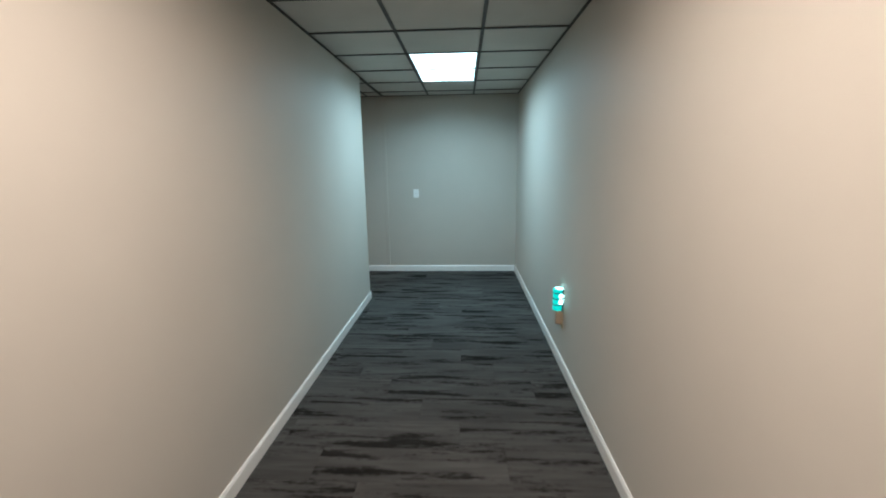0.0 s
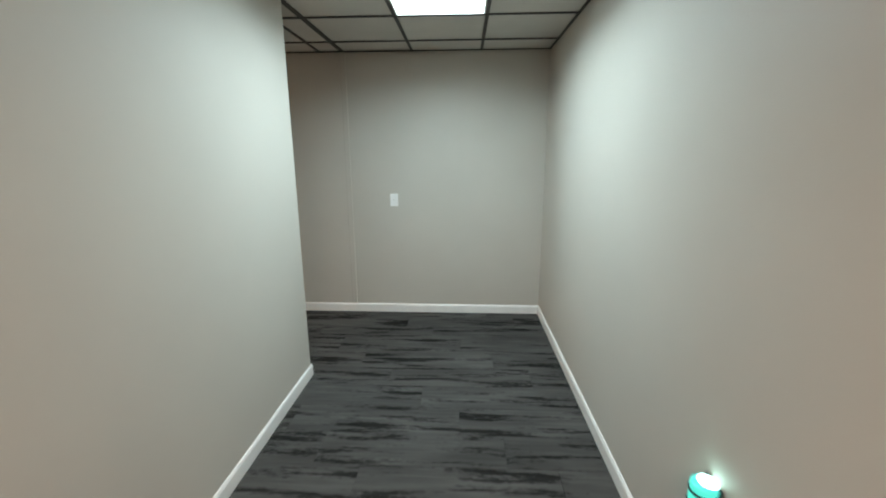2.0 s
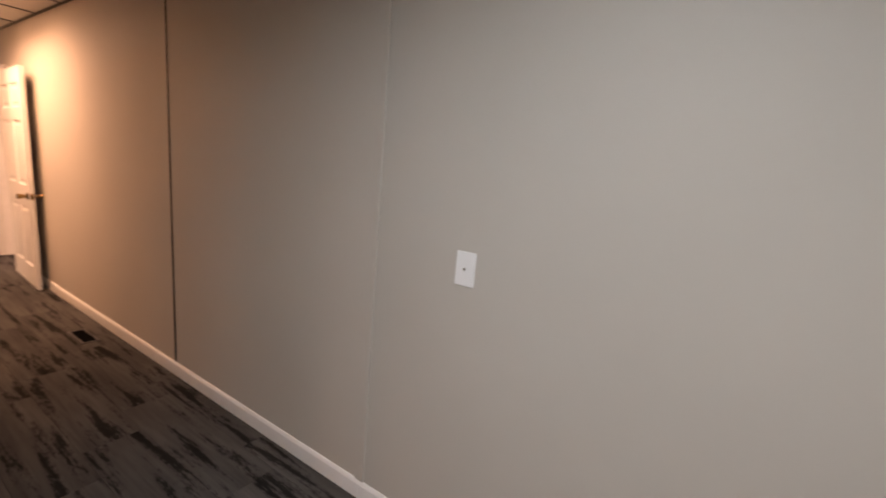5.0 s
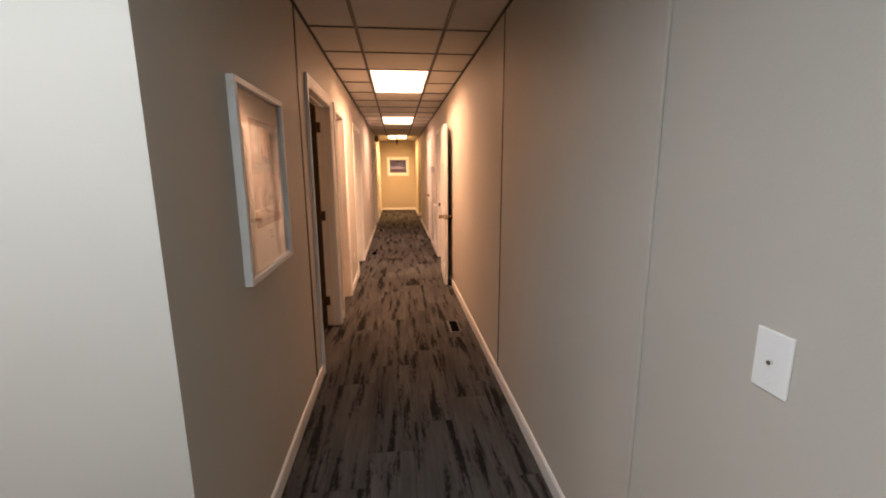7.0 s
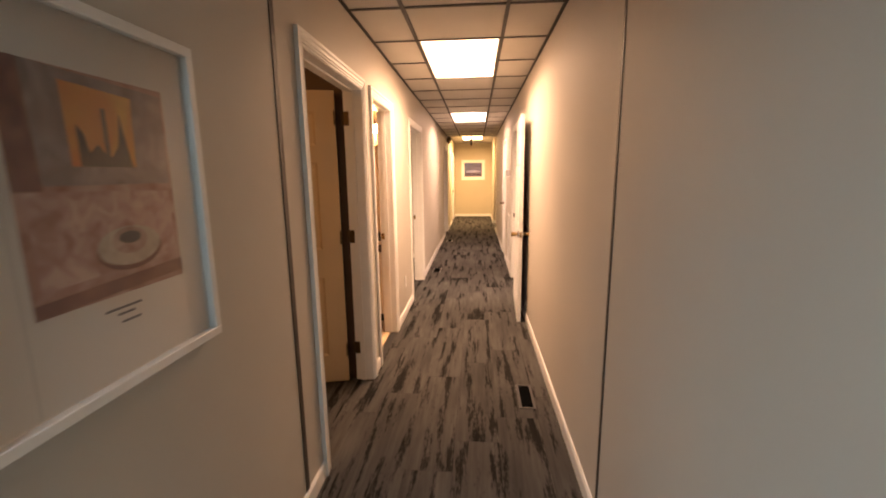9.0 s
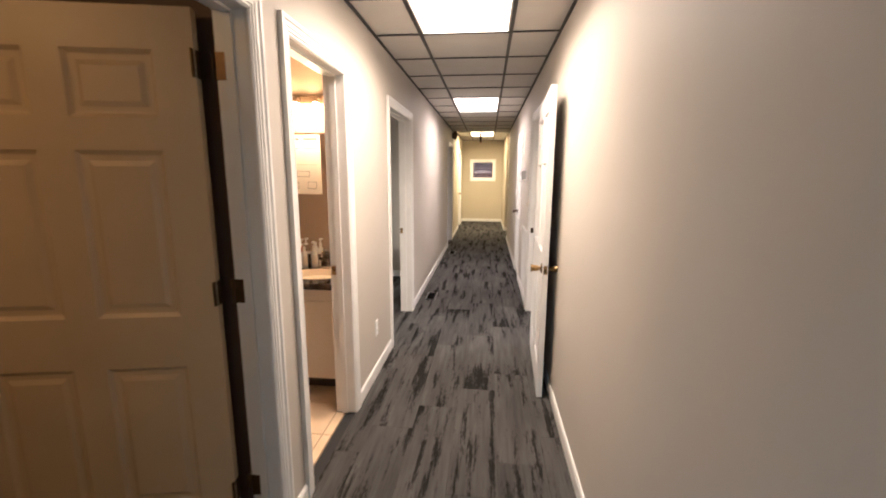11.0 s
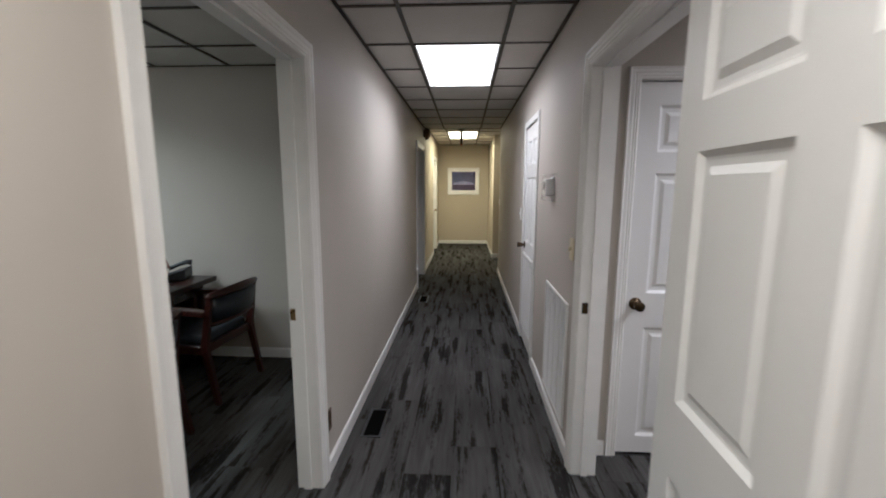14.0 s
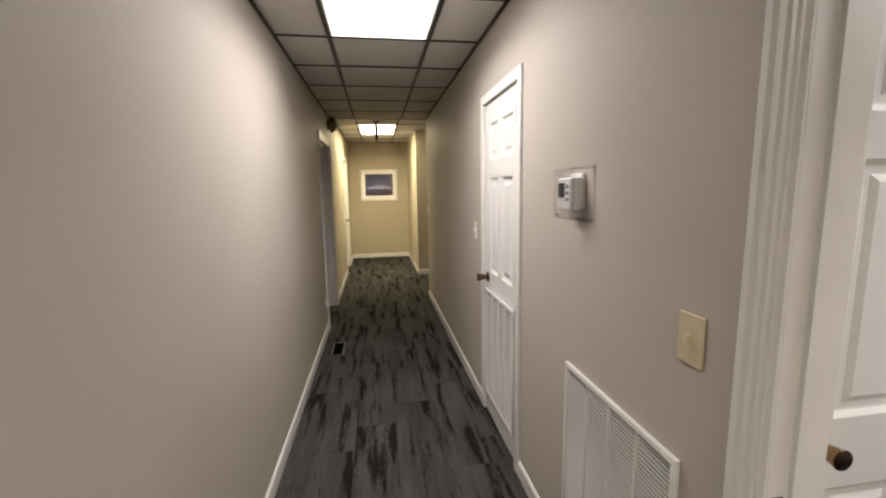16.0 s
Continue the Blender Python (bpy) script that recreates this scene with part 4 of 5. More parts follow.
def cafe_print(ob):
    """Print of a skyline window above a table with a cup: plain painted shapes."""
    x0, z0, w, h = 0.155, 0.20, 0.36, 0.44
    q = lambda pts, y: flat([(x0 + w * u, z0 + h * v) for u, v in pts], y)
    ground = part("print", boxes(((x0, -0.0112, z0), (x0 + w, -0.0101, z0 + h))), painted("rose print", (0.30, 0.12, 0.09), (0.52, 0.36, 0.30), 14, (0.42, 0.24, 0.19)), ob, "muted red and grey cafe print")
    grey = painted("grey print", (0.20, 0.16, 0.15), (0.38, 0.30, 0.27), 18)
    part("wall_area", q([(0.12, 0.52), (0.98, 0.52), (0.98, 0.97), (0.12, 1.0)], -0.0116), grey, ground)
    part("curtain", q([(0.0, 0.5), (0.14, 0.5), (0.12, 1.0), (0.0, 1.0)], -0.0118), painted("maroon print", (0.14, 0.05, 0.05), (0.26, 0.12, 0.10), 20), ground)
    part("sky", q([(0.31, 0.6), (0.72, 0.6), (0.74, 0.93), (0.30, 0.95)], -0.0120), painted("sunset print", (0.62, 0.20, 0.07), (0.75, 0.48, 0.12), 7), ground)
    part("towers", q([(0.36, 0.6), (0.36, 0.78), (0.40, 0.74), (0.42, 0.66), (0.48, 0.70), (0.52, 0.66), (0.52, 0.86), (0.55, 0.86), (0.55, 0.64), (0.61, 0.70), (0.64, 0.85), (0.67, 0.70), (0.70, 0.6)], -0.0122), painted("tower print", (0.06, 0.05, 0.04), (0.16, 0.11, 0.08), 20), ground)
    part("table", q([(0.05, 0.10), (0.95, 0.14), (0.97, 0.48), (0.04, 0.50)], -0.0116), painted("table print", (0.36, 0.18, 0.14), (0.60, 0.42, 0.36), 22), ground)
    ring = lambda cx, cy, a, b, n=20: [(cx + a * math.cos(2 * math.pi * k / n), cy + b * math.sin(2 * math.pi * k / n)) for k in range(n)]
    part("plate_shadow", q(ring(0.60, 0.205, 0.24, 0.10), -0.0118), painted("plum print", (0.14, 0.05, 0.04), (0.20, 0.09, 0.07), 20), ground)
    part("plate", q(ring(0.60, 0.225, 0.23, 0.095), -0.0120), painted("plate print", (0.40, 0.32, 0.25), (0.58, 0.50, 0.42), 22), ground)
    part("cup", q(ring(0.60, 0.25, 0.13, 0.065), -0.0122), painted("cup print", (0.30, 0.18, 0.14), (0.50, 0.38, 0.31), 22), ground)
    part("coffee", q(ring(0.60, 0.265, 0.08, 0.03), -0.0124), INK, ground)
    part("edge", q([(0.0, 0.0), (1.0, 0.03), (1.0, 0.10), (0.0, 0.06)], -0.0126), painted("edge print", (0.16, 0.06, 0.05), (0.30, 0.14, 0.10), 20), ground)
    for u0, u1, v in ((0.36, 0.62, -0.07), (0.44, 0.56, -0.10), (0.46, 0.60, -0.14)):
        part("writing", q([(u0, v), (u1, v), (u1, v + 0.012), (u0, v + 0.012)], -0.0112), GREYP, ob)


framed("framed_print", wall_frame("+x", XL, 1.838) @ Matrix.Translation((0, 0, 1.050)), 0.622, 0.765, 0.024, 0.1, cafe_print, "white-framed cafe print under glass on the greige wall", depth=0.03)


def forest_print(ob):
    x0, z0, w, h = 0.105, 0.115, 0.605, 0.47
    q = lambda pts, y: flat([(x0 + w * u, z0 + h * v) for u, v in pts], y)
    g = part("print", boxes(((x0, -0.0112, z0), (x0 + w, -0.0101, z0 + h))), painted("dusk print", (0.02, 0.015, 0.04), (0.10, 0.09, 0.17), 9, (0.045, 0.035, 0.08)), ob, "dark purple and blue landscape print")
    part("water", q([(0.12, 0.38), (0.5, 0.52), (0.9, 0.40), (0.97, 0.30), (0.05, 0.30)], -0.0116), painted("mist print", (0.12, 0.10, 0.18), (0.34, 0.32, 0.44), 10), g)
    part("shore", q([(0.0, 0.0), (1.0, 0.0), (1.0, 0.30), (0.0, 0.30)], -0.0116), painted("shore print", (0.03, 0.012, 0.03), (0.07, 0.03, 0.06), 12), g)
    for u in (0.12, 0.25, 0.42, 0.55, 0.63, 0.78, 0.88):
        part("trunk", q([(u, 0.45), (u + 0.025, 0.45), (u + 0.02, 1.0), (u + 0.005, 1.0)], -0.0118), painted("trunk print", (0.01, 0.01, 0.02), (0.16, 0.15, 0.22), 25), g)


framed("framed_landscape", wall_frame("-y", YE, 5.093) @ Matrix.Translation((0, 0, 1.268)), 0.81, 0.685, 0.045, 0.1, forest_print, "white-framed dark purple landscape on the end wall", depth=0.02)

# exit sign hung edge-on near the corridor end, and a round device in the ceiling corner
ex = thing("exit_sign", "dark hanging sign seen on its edge below the ceiling", "exit sign", Matrix.Translation((5.47, 13.15, HE)))
part("canopy", lathe([(0.0001, -0.02), (0.05, -0.018), (0.055, 0.0)], 20), DARK, ex)
part("stem", lathe([(0.009, -0.07), (0.009, 0)], 12), DARK, ex)
sg = part("sign_body", boxes(((-0.022, -0.16, -0.27), (0.022, 0.16, -0.06)), bevel=0.004), DARK, ex)
part("sign_face", boxes(((0.022, -0.145, -0.255), (0.0235, 0.145, -0.075))), material("dull red", (0.25, 0.03, 0.02), rough=0.5), sg)
part("sign_base", boxes(((-0.018, -0.12, -0.285), (0.018, 0.12, -0.27))), material("dull red strip", (0.25, 0.03, 0.02), rough=0.5), sg)
bx = thing("alarm_bell", "dark brown round alarm bell high on the wall", "alarm bell", wall_frame("+x", XL, 12.29) @ Matrix.Translation((0, 0, 2.34)))
part("bracket", boxes(((-0.05, -0.03, -0.06), (0.05, 0, 0.06)), bevel=0.006), BRONZE, bx)
part("gong", lathe([(0.0001, 0.11), (0.05, 0.105), (0.085, 0.08), (0.10, 0.04), (0.10, 0.03), (0.0001, 0.03)], 28, TO_FRONT), BRONZE, bx, smooth=True)


# ---------------------------------------------------------------- bathroom
vt = thing("vanity_cabinet", "white laminate vanity cabinet with a toe kick", "vanity", Matrix.Identity(4))
part("body", boxes(((4.10, 5.362, 0.10), (XL - T - 0.008, 5.862, 0.745))), LAMINATE, vt)
part("front_panel", boxes(((4.10, 5.345, 0.10), (XL - T - 0.008, 5.360, 0.655)), bevel=0.003, segs=1), LAMINATE, vt)
part("top_rail", boxes(((4.10, 5.345, 0.665), (XL - T - 0.008, 5.360, 0.742)), bevel=0.002, segs=1), LAMINATE, vt)
part("toe_kick", boxes(((4.14, 5.42, 0.001), (XL - T - 0.008, 5.86, 0.10))), DARK, vt, "dark recessed toe kick")


def counter_bm(x0, x1, y0, y1, z0, z1, cx, cy, a, b, n=32):
    bm = bmesh.new()
    corners = [math.atan2(y - cy, x - cx) for x, y in ((x1, y1), (x0, y1), (x0, y0), (x1, y0))]
    angs = sorted({round(2 * math.pi * k / n - math.pi, 6) for k in range(n)} | {round(c, 6) for c in corners})
    tops, bots = [], []
    for an in angs:
        c, s = math.cos(an), math.sin(an)
        k = min(((x1 - cx) / c if c > 1e-9 else (x0 - cx) / c if c < -1e-9 else 9), ((y1 - cy) / s if s > 1e-9 else (y0 - cy) / s if s < -1e-9 else 9))
        o, i = (cx + k * c, cy + k * s), (cx + a * c, cy + b * s)
        tops.append((bm.verts.new((*o, z1)), bm.verts.new((*i, z1))))
        bots.append((bm.verts.new((*o, z0)), bm.verts.new((*i, z0))))
    m = len(angs)
    for i in range(m):
        j = (i + 1) % m
        bm.faces.new((tops[i][0], tops[j][0], tops[j][1], tops[i][1]))
        bm.faces.new((bots[i][0], bots[i][1], bots[j][1], bots[j][0]))
        bm.faces.new((tops[i][0], bots[i][0], bots[j][0], tops[j][0]))
        bm.faces.new((tops[i][1], tops[j][1], bots[j][1], bots[i][1]))
    bmesh.ops.recalc_face_normals(bm, faces=bm.faces)
    return bm


BC = (4.46, 5.575)
ct = thing("granite_countertop", "black granite vanity top with pale veins and backsplash", "countertop", Matrix.Identity(4))
part("slab", counter_bm(4.065, XL - T - 0.007, 5.310, 5.866, 0.746, 0.786, BC[0], BC[1], 0.20, 0.15), GRANITE, ct)
part("backsplash", boxes(((4.030, 5.846, 0.787), (XL - T - 0.007, 5.866, 0.872)), bevel=0.002, segs=1), GRANITE, ct)
bs = thing("wash_basin", "bone oval wash basin set in the granite top", "sink", Matrix.Translation((BC[0], BC[1], 0.786)))
bowl = lathe([(1.06, 0.003), (1.02, 0.006), (0.97, 0.004), (0.95, -0.01), (0.8, -0.07), (0.5, -0.105), (0.15, -0.115), (0.0001, -0.116)], 36, Matrix.Diagonal((0.20, 0.15, 1, 1)))
part("bowl", bowl, SINK, bs, smooth=True)
part("drain", lathe([(0.022, -0.113), (0.018, -0.110), (0.0001, -0.111)], 16), CHROME, bs)
fc = thing("faucet", "chrome centre-set faucet with two handles", "faucet", Matrix.Translation((BC[0], 5.775, 0.786)))
part("base", boxes(((-0.08, -0.025, 0.0), (0.08, 0.025, 0.018)), bevel=0.006), CHROME, fc)
part("spout", tube([(0, 0, 0.01), (0, 0, 0.10), (0, -0.02, 0.135), (0, -0.06, 0.15), (0, -0.10, 0.135), (0, -0.115, 0.11)], 0.011, 12), CHROME, fc, smooth=True)
for x in (-0.06, 0.06):
    part("handle", lathe([(0.016, 0.018), (0.013, 0.04), (0.02, 0.05), (0.018, 0.062), (0.0001, 0.064)], 16, Matrix.Translation((x, 0, 0))), CHROME, fc, smooth=True)


def pump_bottle(x, y, body, r, h, label, pump=True, cap=None):
    ob = thing("soap_bottle", label, "bottle", Matrix.Translation((x, y, 0.7865)))
    part("body", lathe([(0.0001, 0), (r, 0.002), (r * 1.02, h * 0.3), (r * 0.95, h * 0.75), (r * 0.45, h * 0.92), (r * 0.42, h)], 20), body, ob, smooth=True)
    part("label", lathe([(r * 1.03, h * 0.18), (r * 1.03, h * 0.62)], 20), LABEL if body is AMBER else PAPER, ob)
    part("collar", lathe([(r * 0.5, h), (r * 0.5, h + 0.014), (0.0001, h + 0.015)], 14), PLATE, ob)
    if pump:
        part("pump_stem", lathe([(0.005, h + 0.012), (0.005, h + 0.04), (0.0001, h + 0.041)], 10), PLATE, ob)
        part("pump_head", boxes(((-0.009, -0.035, h + 0.04), (0.009, 0.010, h + 0.052)), bevel=0.003, segs=1), PLATE, ob)
    return ob


pump_bottle(4.165, 5.76, AMBER, 0.030, 0.135, "amber liquid soap pump bottle beside the basin")
pump_bottle(4.225, 5.80, GUARD, 0.032, 0.15, "clear pump bottle behind the basin")
pump_bottle(4.285, 5.755, PLATE, 0.022, 0.15, "slim white lotion bottle by the basin", pump=False)
pump_bottle(4.345, 5.80, PLATE, 0.024, 0.15, "white pump bottle behind the basin")
mr = thing("wall_mirror", "frameless wall mirror above the granite backsplash", "mirror", Matrix.Identity(4))
part("mirror_glass", boxes(((4.105, 5.862, 0.874), (XL - T - 0.008, 5.868, 1.80))), MIRROR, mr)
nt = thing("paper_notice", "paper notice with ruled boxes taped over the mirror", "notice", Matrix.Translation((4.115, 5.858, 1.345)))
sheet = part("sheet", boxes(((0, 0, 0), (0.29, 0.002, 0.44))), PAPER, nt)
for x0, x1, z0, z1 in ((0.02, 0.13, 0.40, 0.42), (0.16, 0.27, 0.40, 0.42), (0.02, 0.13, 0.34, 0.343), (0.16, 0.27, 0.34, 0.343), (0.02, 0.13, 0.385, 0.388), (0.16, 0.27, 0.385, 0.388),
                       (0.02, 0.27, 0.22, 0.222), (0.10, 0.20, 0.17, 0.173), (0.10, 0.103, 0.13, 0.17), (0.197, 0.20, 0.13, 0.17), (0.10, 0.20, 0.13, 0.133),
                       (0.04, 0.11, 0.09, 0.093), (0.04, 0.11, 0.04, 0.043), (0.04, 0.043, 0.04, 0.093), (0.107, 0.11, 0.04, 0.093), (0.18, 0.25, 0.09, 0.093), (0.18, 0.25, 0.04, 0.043), (0.18, 0.183, 0.04, 0.093), (0.247, 0.25, 0.04, 0.093), (0.005, 0.03, 0.005, 0.02)):
    part("print_mark", boxes(((x0, -0.0008, z0), (x1, -0.0001, z1))), INK if z0 < 0.02 else GREYP, sheet)
vl = thing("vanity_light", "lit bronze vanity light bar with four glass shades", "wall lamp", Matrix.Translation((4.35, 5.87, 2.00)))
part("back_bar", boxes(((-0.30, -0.03, 0.0), (0.30, 0, 0.06)), bevel=0.006), BRONZE, vl)
hot = glow("lit glass shade", BULB, 165.0)
for k in range(4):
    x = -0.225 + 0.15 * k
    arm = part("arm", tube([(x, -0.02, 0.03), (x, -0.08, 0.045), (x, -0.10, 0.02), (x, -0.10, -0.005)], 0.008, 10), BRONZE, vl, smooth=True)
    part("shade", lathe([(0.016, 0.0), (0.026, -0.02), (0.036, -0.06), (0.038, -0.075), (0.0001, -0.07)], 18, Matrix.Translation((x, -0.10, 0))), hot, vl, "glowing frosted glass shade", smooth=True)

# ---------------------------------------------------------------- office
dk = thing("desk", "dark mahogany veneer executive desk with a glossy top", "desk", Matrix.Identity(4))
part("desktop", boxes(((2.70, 6.45, 0.715), (3.50, 8.55, 0.755)), bevel=0.005), DESKWOOD, dk)
part("modesty_panel", boxes(((3.27, 6.55, 0.10), (3.29, 8.46, 0.714))), DESKWOOD, dk)
part("end_panel", boxes(((2.76, 8.47, 0.001), (3.41, 8.50, 0.714))), DESKWOOD, dk)
part("end_panel", boxes(((2.76, 6.50, 0.001), (3.41, 6.53, 0.714))), DESKWOOD, dk)
part("pedestal", boxes(((2.76, 8.03, 0.03), (3.26, 8.46, 0.70))), DESKWOOD, dk)
part("apron", boxes(((3.39, 6.54, 0.62), (3.41, 8.46, 0.714))), DESKWOOD, dk)


def arm_chair(m):
    """A wooden guest armchair with padded seat and back, facing local -x."""
    ob = thing("guest_armchair", "mahogany guest armchair with dark vinyl seat and back", "chair", m, "guest chairs at the desk")
    for sy in (-1, 1):
        y = sy * 0.265
        bm = bmesh.new()
        bar(bm, (0.34, y, 0.0), (0.27, y * 0.98, 0.40), 0.028, 0.035, 0.036, 0.050)
        bar(bm, (0.27, y * 0.98, 0.40), (0.33, y * 0.96, 0.78), 0.036, 0.050, 0.026, 0.030)
        part("back_leg", bm, MAHOGANY, ob)
        bm = bmesh.new()
        bar(bm, (-0.24, y, 0.0), (-0.21, y, 0.62), 0.03, 0.032, 0.036, 0.046)
        part("front_leg", bm, MAHOGANY, ob)
        bm = bmesh.new()
        rings = []
        for k in range(9):
            u = k / 8
            x = -0.26 + 0.555 * u
            z = 0.645 + 0.02 * math.sin(math.pi * u) - 0.01 * (1 - u)
            w, t = 0.030 + 0.012 * math.sin(math.pi * (1 - u) * 0.7), 0.018
            yy = y + sy * 0.012 * math.sin(math.pi * u)
            rings.append([bm.verts.new((x, yy + a * w, z + b * t)) for a, b in ((-1, -1), (1, -1), (1, 1), (-1, 1))])
        for p, q in zip(rings, rings[1:]):
            for i in range(4):
                bm.faces.new((p[i], p[(i + 1) % 4], q[(i + 1) % 4], q[i]))
        bm.faces.new(rings[0][::-1]); bm.faces.new(rings[-1])
        bmesh.ops.recalc_face_normals(bm, faces=bm.faces)
        bmesh.ops.bevel(bm, geom=[e for e in bm.edges if e.calc_face_angle(0) > 0.8], offset=0.005, segments=2, affect="EDGES")
        part("armrest", bm, MAHOGANY, ob)
        part("side_rail", boxes(((-0.20, y - 0.014, 0.36), (0.26, y + 0.014, 0.42)), bevel=0.004, segs=1), MAHOGANY, ob)
    part("front_rail", boxes(((-0.235, -0.25, 0.36), (-0.205, 0.25, 0.42)), bevel=0.004, segs=1), MAHOGANY, ob)
    part("back_rail", boxes(((0.25, -0.25, 0.36), (0.28, 0.25, 0.42)), bevel=0.004, segs=1), MAHOGANY, ob)
    bm = boxes(((-0.25, -0.245, 0.40), (0.25, 0.245, 0.475)), bevel=0.028, segs=4)
    for v in bm.verts:
        if v.co.z > 0.44:
            v.co.z += 0.018 * math.cos(v.co.x * 5.5) * math.cos(v.co.y * 5.5)
    part("seat", bm, LEATHER, ob, "dark blue vinyl seat pad", smooth=True)

    def curved(z0, z1, t, x_at, mat, name, label, half=0.285, puff=0.0):
        bm = bmesh.new()
        rings = []
        n = 14
        for k in range(n + 1):
            u = -1 + 2 * k / n
            y = half * u
            arc = 0.055 * (1 - u * u)
            rise = 0.028 * (1 - u * u) if name == "top_rail" else 0
            ring = []
            for a, z in ((-1, z0), (1, z0), (1, z1 + rise), (-1, z1 + rise)):
                ring.append(bm.verts.new((x_at(z) + arc + a * t / 2, y, z)))
            rings.append(ring)
        for p, q in zip(rings, rings[1:]):
            for i in range(4):
                bm.faces.new((p[i], p[(i + 1) % 4], q[(i + 1) % 4], q[i]))
        bm.faces.new(rings[0][::-1]); bm.faces.new(rings[-1])
        bmesh.ops.recalc_face_normals(bm, faces=bm.faces)
        bmesh.ops.bevel(bm, geom=[e for e in bm.edges if e.calc_face_angle(0) > 0.8], offset=t * 0.3, segments=2, affect="EDGES")
        part(name, bm, mat, ob, label, smooth=True)
    lean = lambda z: 0.27 + (z - 0.40) * 0.16
    curved(0.575, 0.745, 0.045, lean, LEATHER, "backrest", "dark blue vinyl back pad", 0.25)
    curved(0.745, 0.785, 0.034, lean, MAHOGANY, "top_rail", "curved mahogany top rail", 0.29)
    curved(0.545, 0.575, 0.028, lean, MAHOGANY, "lower_rail", "curved mahogany rail", 0.265)
    return ob


ch = arm_chair(pose(3.555, 8.15, 0, 0, 0, -4))
copy_thing(ch, pose(3.57, 7.25, 0, 0, 0, 2))

mo = thing("computer_monitor", "black flat computer monitor on its stand, seen from behind", "monitor", pose(2.95, 7.98, 0.755, 0, 0, 6))
part("panel", boxes(((-0.02, -0.28, 0.08), (0.012, 0.28, 0.38)), bevel=0.006), DARK, mo)
part("screen", boxes(((-0.0215, -0.265, 0.095), (-0.0200, 0.265, 0.365))), DARK, mo)
part("back_bulge", boxes(((0.012, -0.15, 0.13), (0.035, 0.15, 0.32)), bevel=0.01), DARK, mo)
part("stand", boxes(((0.012, -0.03, 0.01), (0.035, 0.03, 0.16)), bevel=0.004), DARK, mo)
part("foot", lathe([(0.0001, 0.0), (0.12, 0.001), (0.12, 0.008), (0.03, 0.016), (0.0001, 0.018)], 28), DARK, mo, smooth=True)
sp = thing("router_box", "upright dark grey plastic router with a pale round mark", "router", pose(3.34, 7.64, 0.755, 0, 0, 12))
part("case", boxes(((-0.02, -0.052, 0.012), (0.02, 0.052, 0.31)), bevel=0.006), DARK, sp)
part("foot", boxes(((-0.035, -0.06, 0), (0.035, 0.06, 0.012)), bevel=0.003, segs=1), DARK, sp)
part("round_mark", disc(0.014, 0.001, Matrix.Translation((0.02, 0.02, 0.055)) @ pose(0, 0, 0, 0, 90), 18), PAPER, sp)
pp = thing("paper_stack", "loose stack of white papers on the desk", "papers", pose(3.12, 7.72, 0.7555, 0, 0, 14))
for k, (a, x, y) in enumerate(((0, 0, 0), (7, 0.01, 0.015), (-5, -0.012, 0.0))):
    part("sheet", in_plane(boxes(((-0.108, -0.14, 0.0025 * k), (0.108, 0.14, 0.0025 * k + 0.0022))), pose(x, y, 0, 0, 0, a)), PAPER, pp)


tb = thing("tissue_box", "green and white zigzag tissue box with a raised tissue", "tissue box", pose(3.36, 8.01, 0.755, 0, 0, 38))
card = part("box", boxes(((-0.06, -0.06, 0), (0.06, 0.06, 0.125)), bevel=0.002, segs=1), PAPER, tb, "white card box")
for face in range(4):
    rot = pose(0, 0, 0, 0, 0, 90 * face)
    for r in range(4):
        bm = bmesh.new()
        z = 0.014 + r * 0.029
        for k in range(6):
            x0, x1 = -0.058 + k * 0.0193, -0.058 + (k + 1) * 0.0193
            za, zb = (z, z + 0.011) if k % 2 == 0 else (z + 0.011, z)
            bm.faces.new([bm.verts.new(v) for v in ((x0, -0.0607, za), (x1, -0.0607, zb), (x1, -0.0607, zb + 0.012), (x0, -0.0607, za + 0.012))])
        part("zigzag", in_plane(bm, rot), GREEN, card, "sage green zigzag band")
tis = bmesh.new()
rg = []
for k, (r, z) in enumerate(((0.028, 0.122), (0.045, 0.15), (0.05, 0.175), (0.035, 0.20), (0.012, 0.212))):
    rg.append([tis.verts.new(((r * (1 + 0.3 * math.sin(3 * a + k))) * math.cos(a) - 0.012 * k, r * (0.7 + 0.25 * math.cos(2 * a + k)) * math.sin(a), z + 0.008 * math.sin(2 * a))) for a in [2 * math.pi * i / 16 for i in range(16)]])
for p, q in zip(rg, rg[1:]):
    for i in range(16):
        tis.faces.new((p[i], p[(i + 1) % 16], q[(i + 1) % 16], q[i]))
tis.faces.new(rg[-1])
part("tissue", tis, PLATE, tb, "crumpled white tissue", smooth=True)
bk = thing("small_basket", "small white woven basket with a brown hoop handle", "basket", pose(3.20, 8.27, 0.755, 0, 0, 50))
part("bowl", lathe([(0.0001, 0.003), (0.058, 0.003), (0.085, 0.09), (0.09, 0.098), (0.086, 0.10), (0.08, 0.092), (0.055, 0.012)], 28), WICKER, bk, smooth=True)
part("handle", tube([(0.085 * math.cos(a), 0, 0.09 + 0.125 * math.sin(a)) for a in [math.pi * k / 16 for k in range(17)]], 0.0055, 8), CANE, bk, "brown cane hoop handle", smooth=True)
ph = thing("desk_telephone", "black desk telephone with its handset and coiled cord", "telephone", pose(3.24, 8.43, 0.755, 0, 0, -70))
wd = bmesh.new()
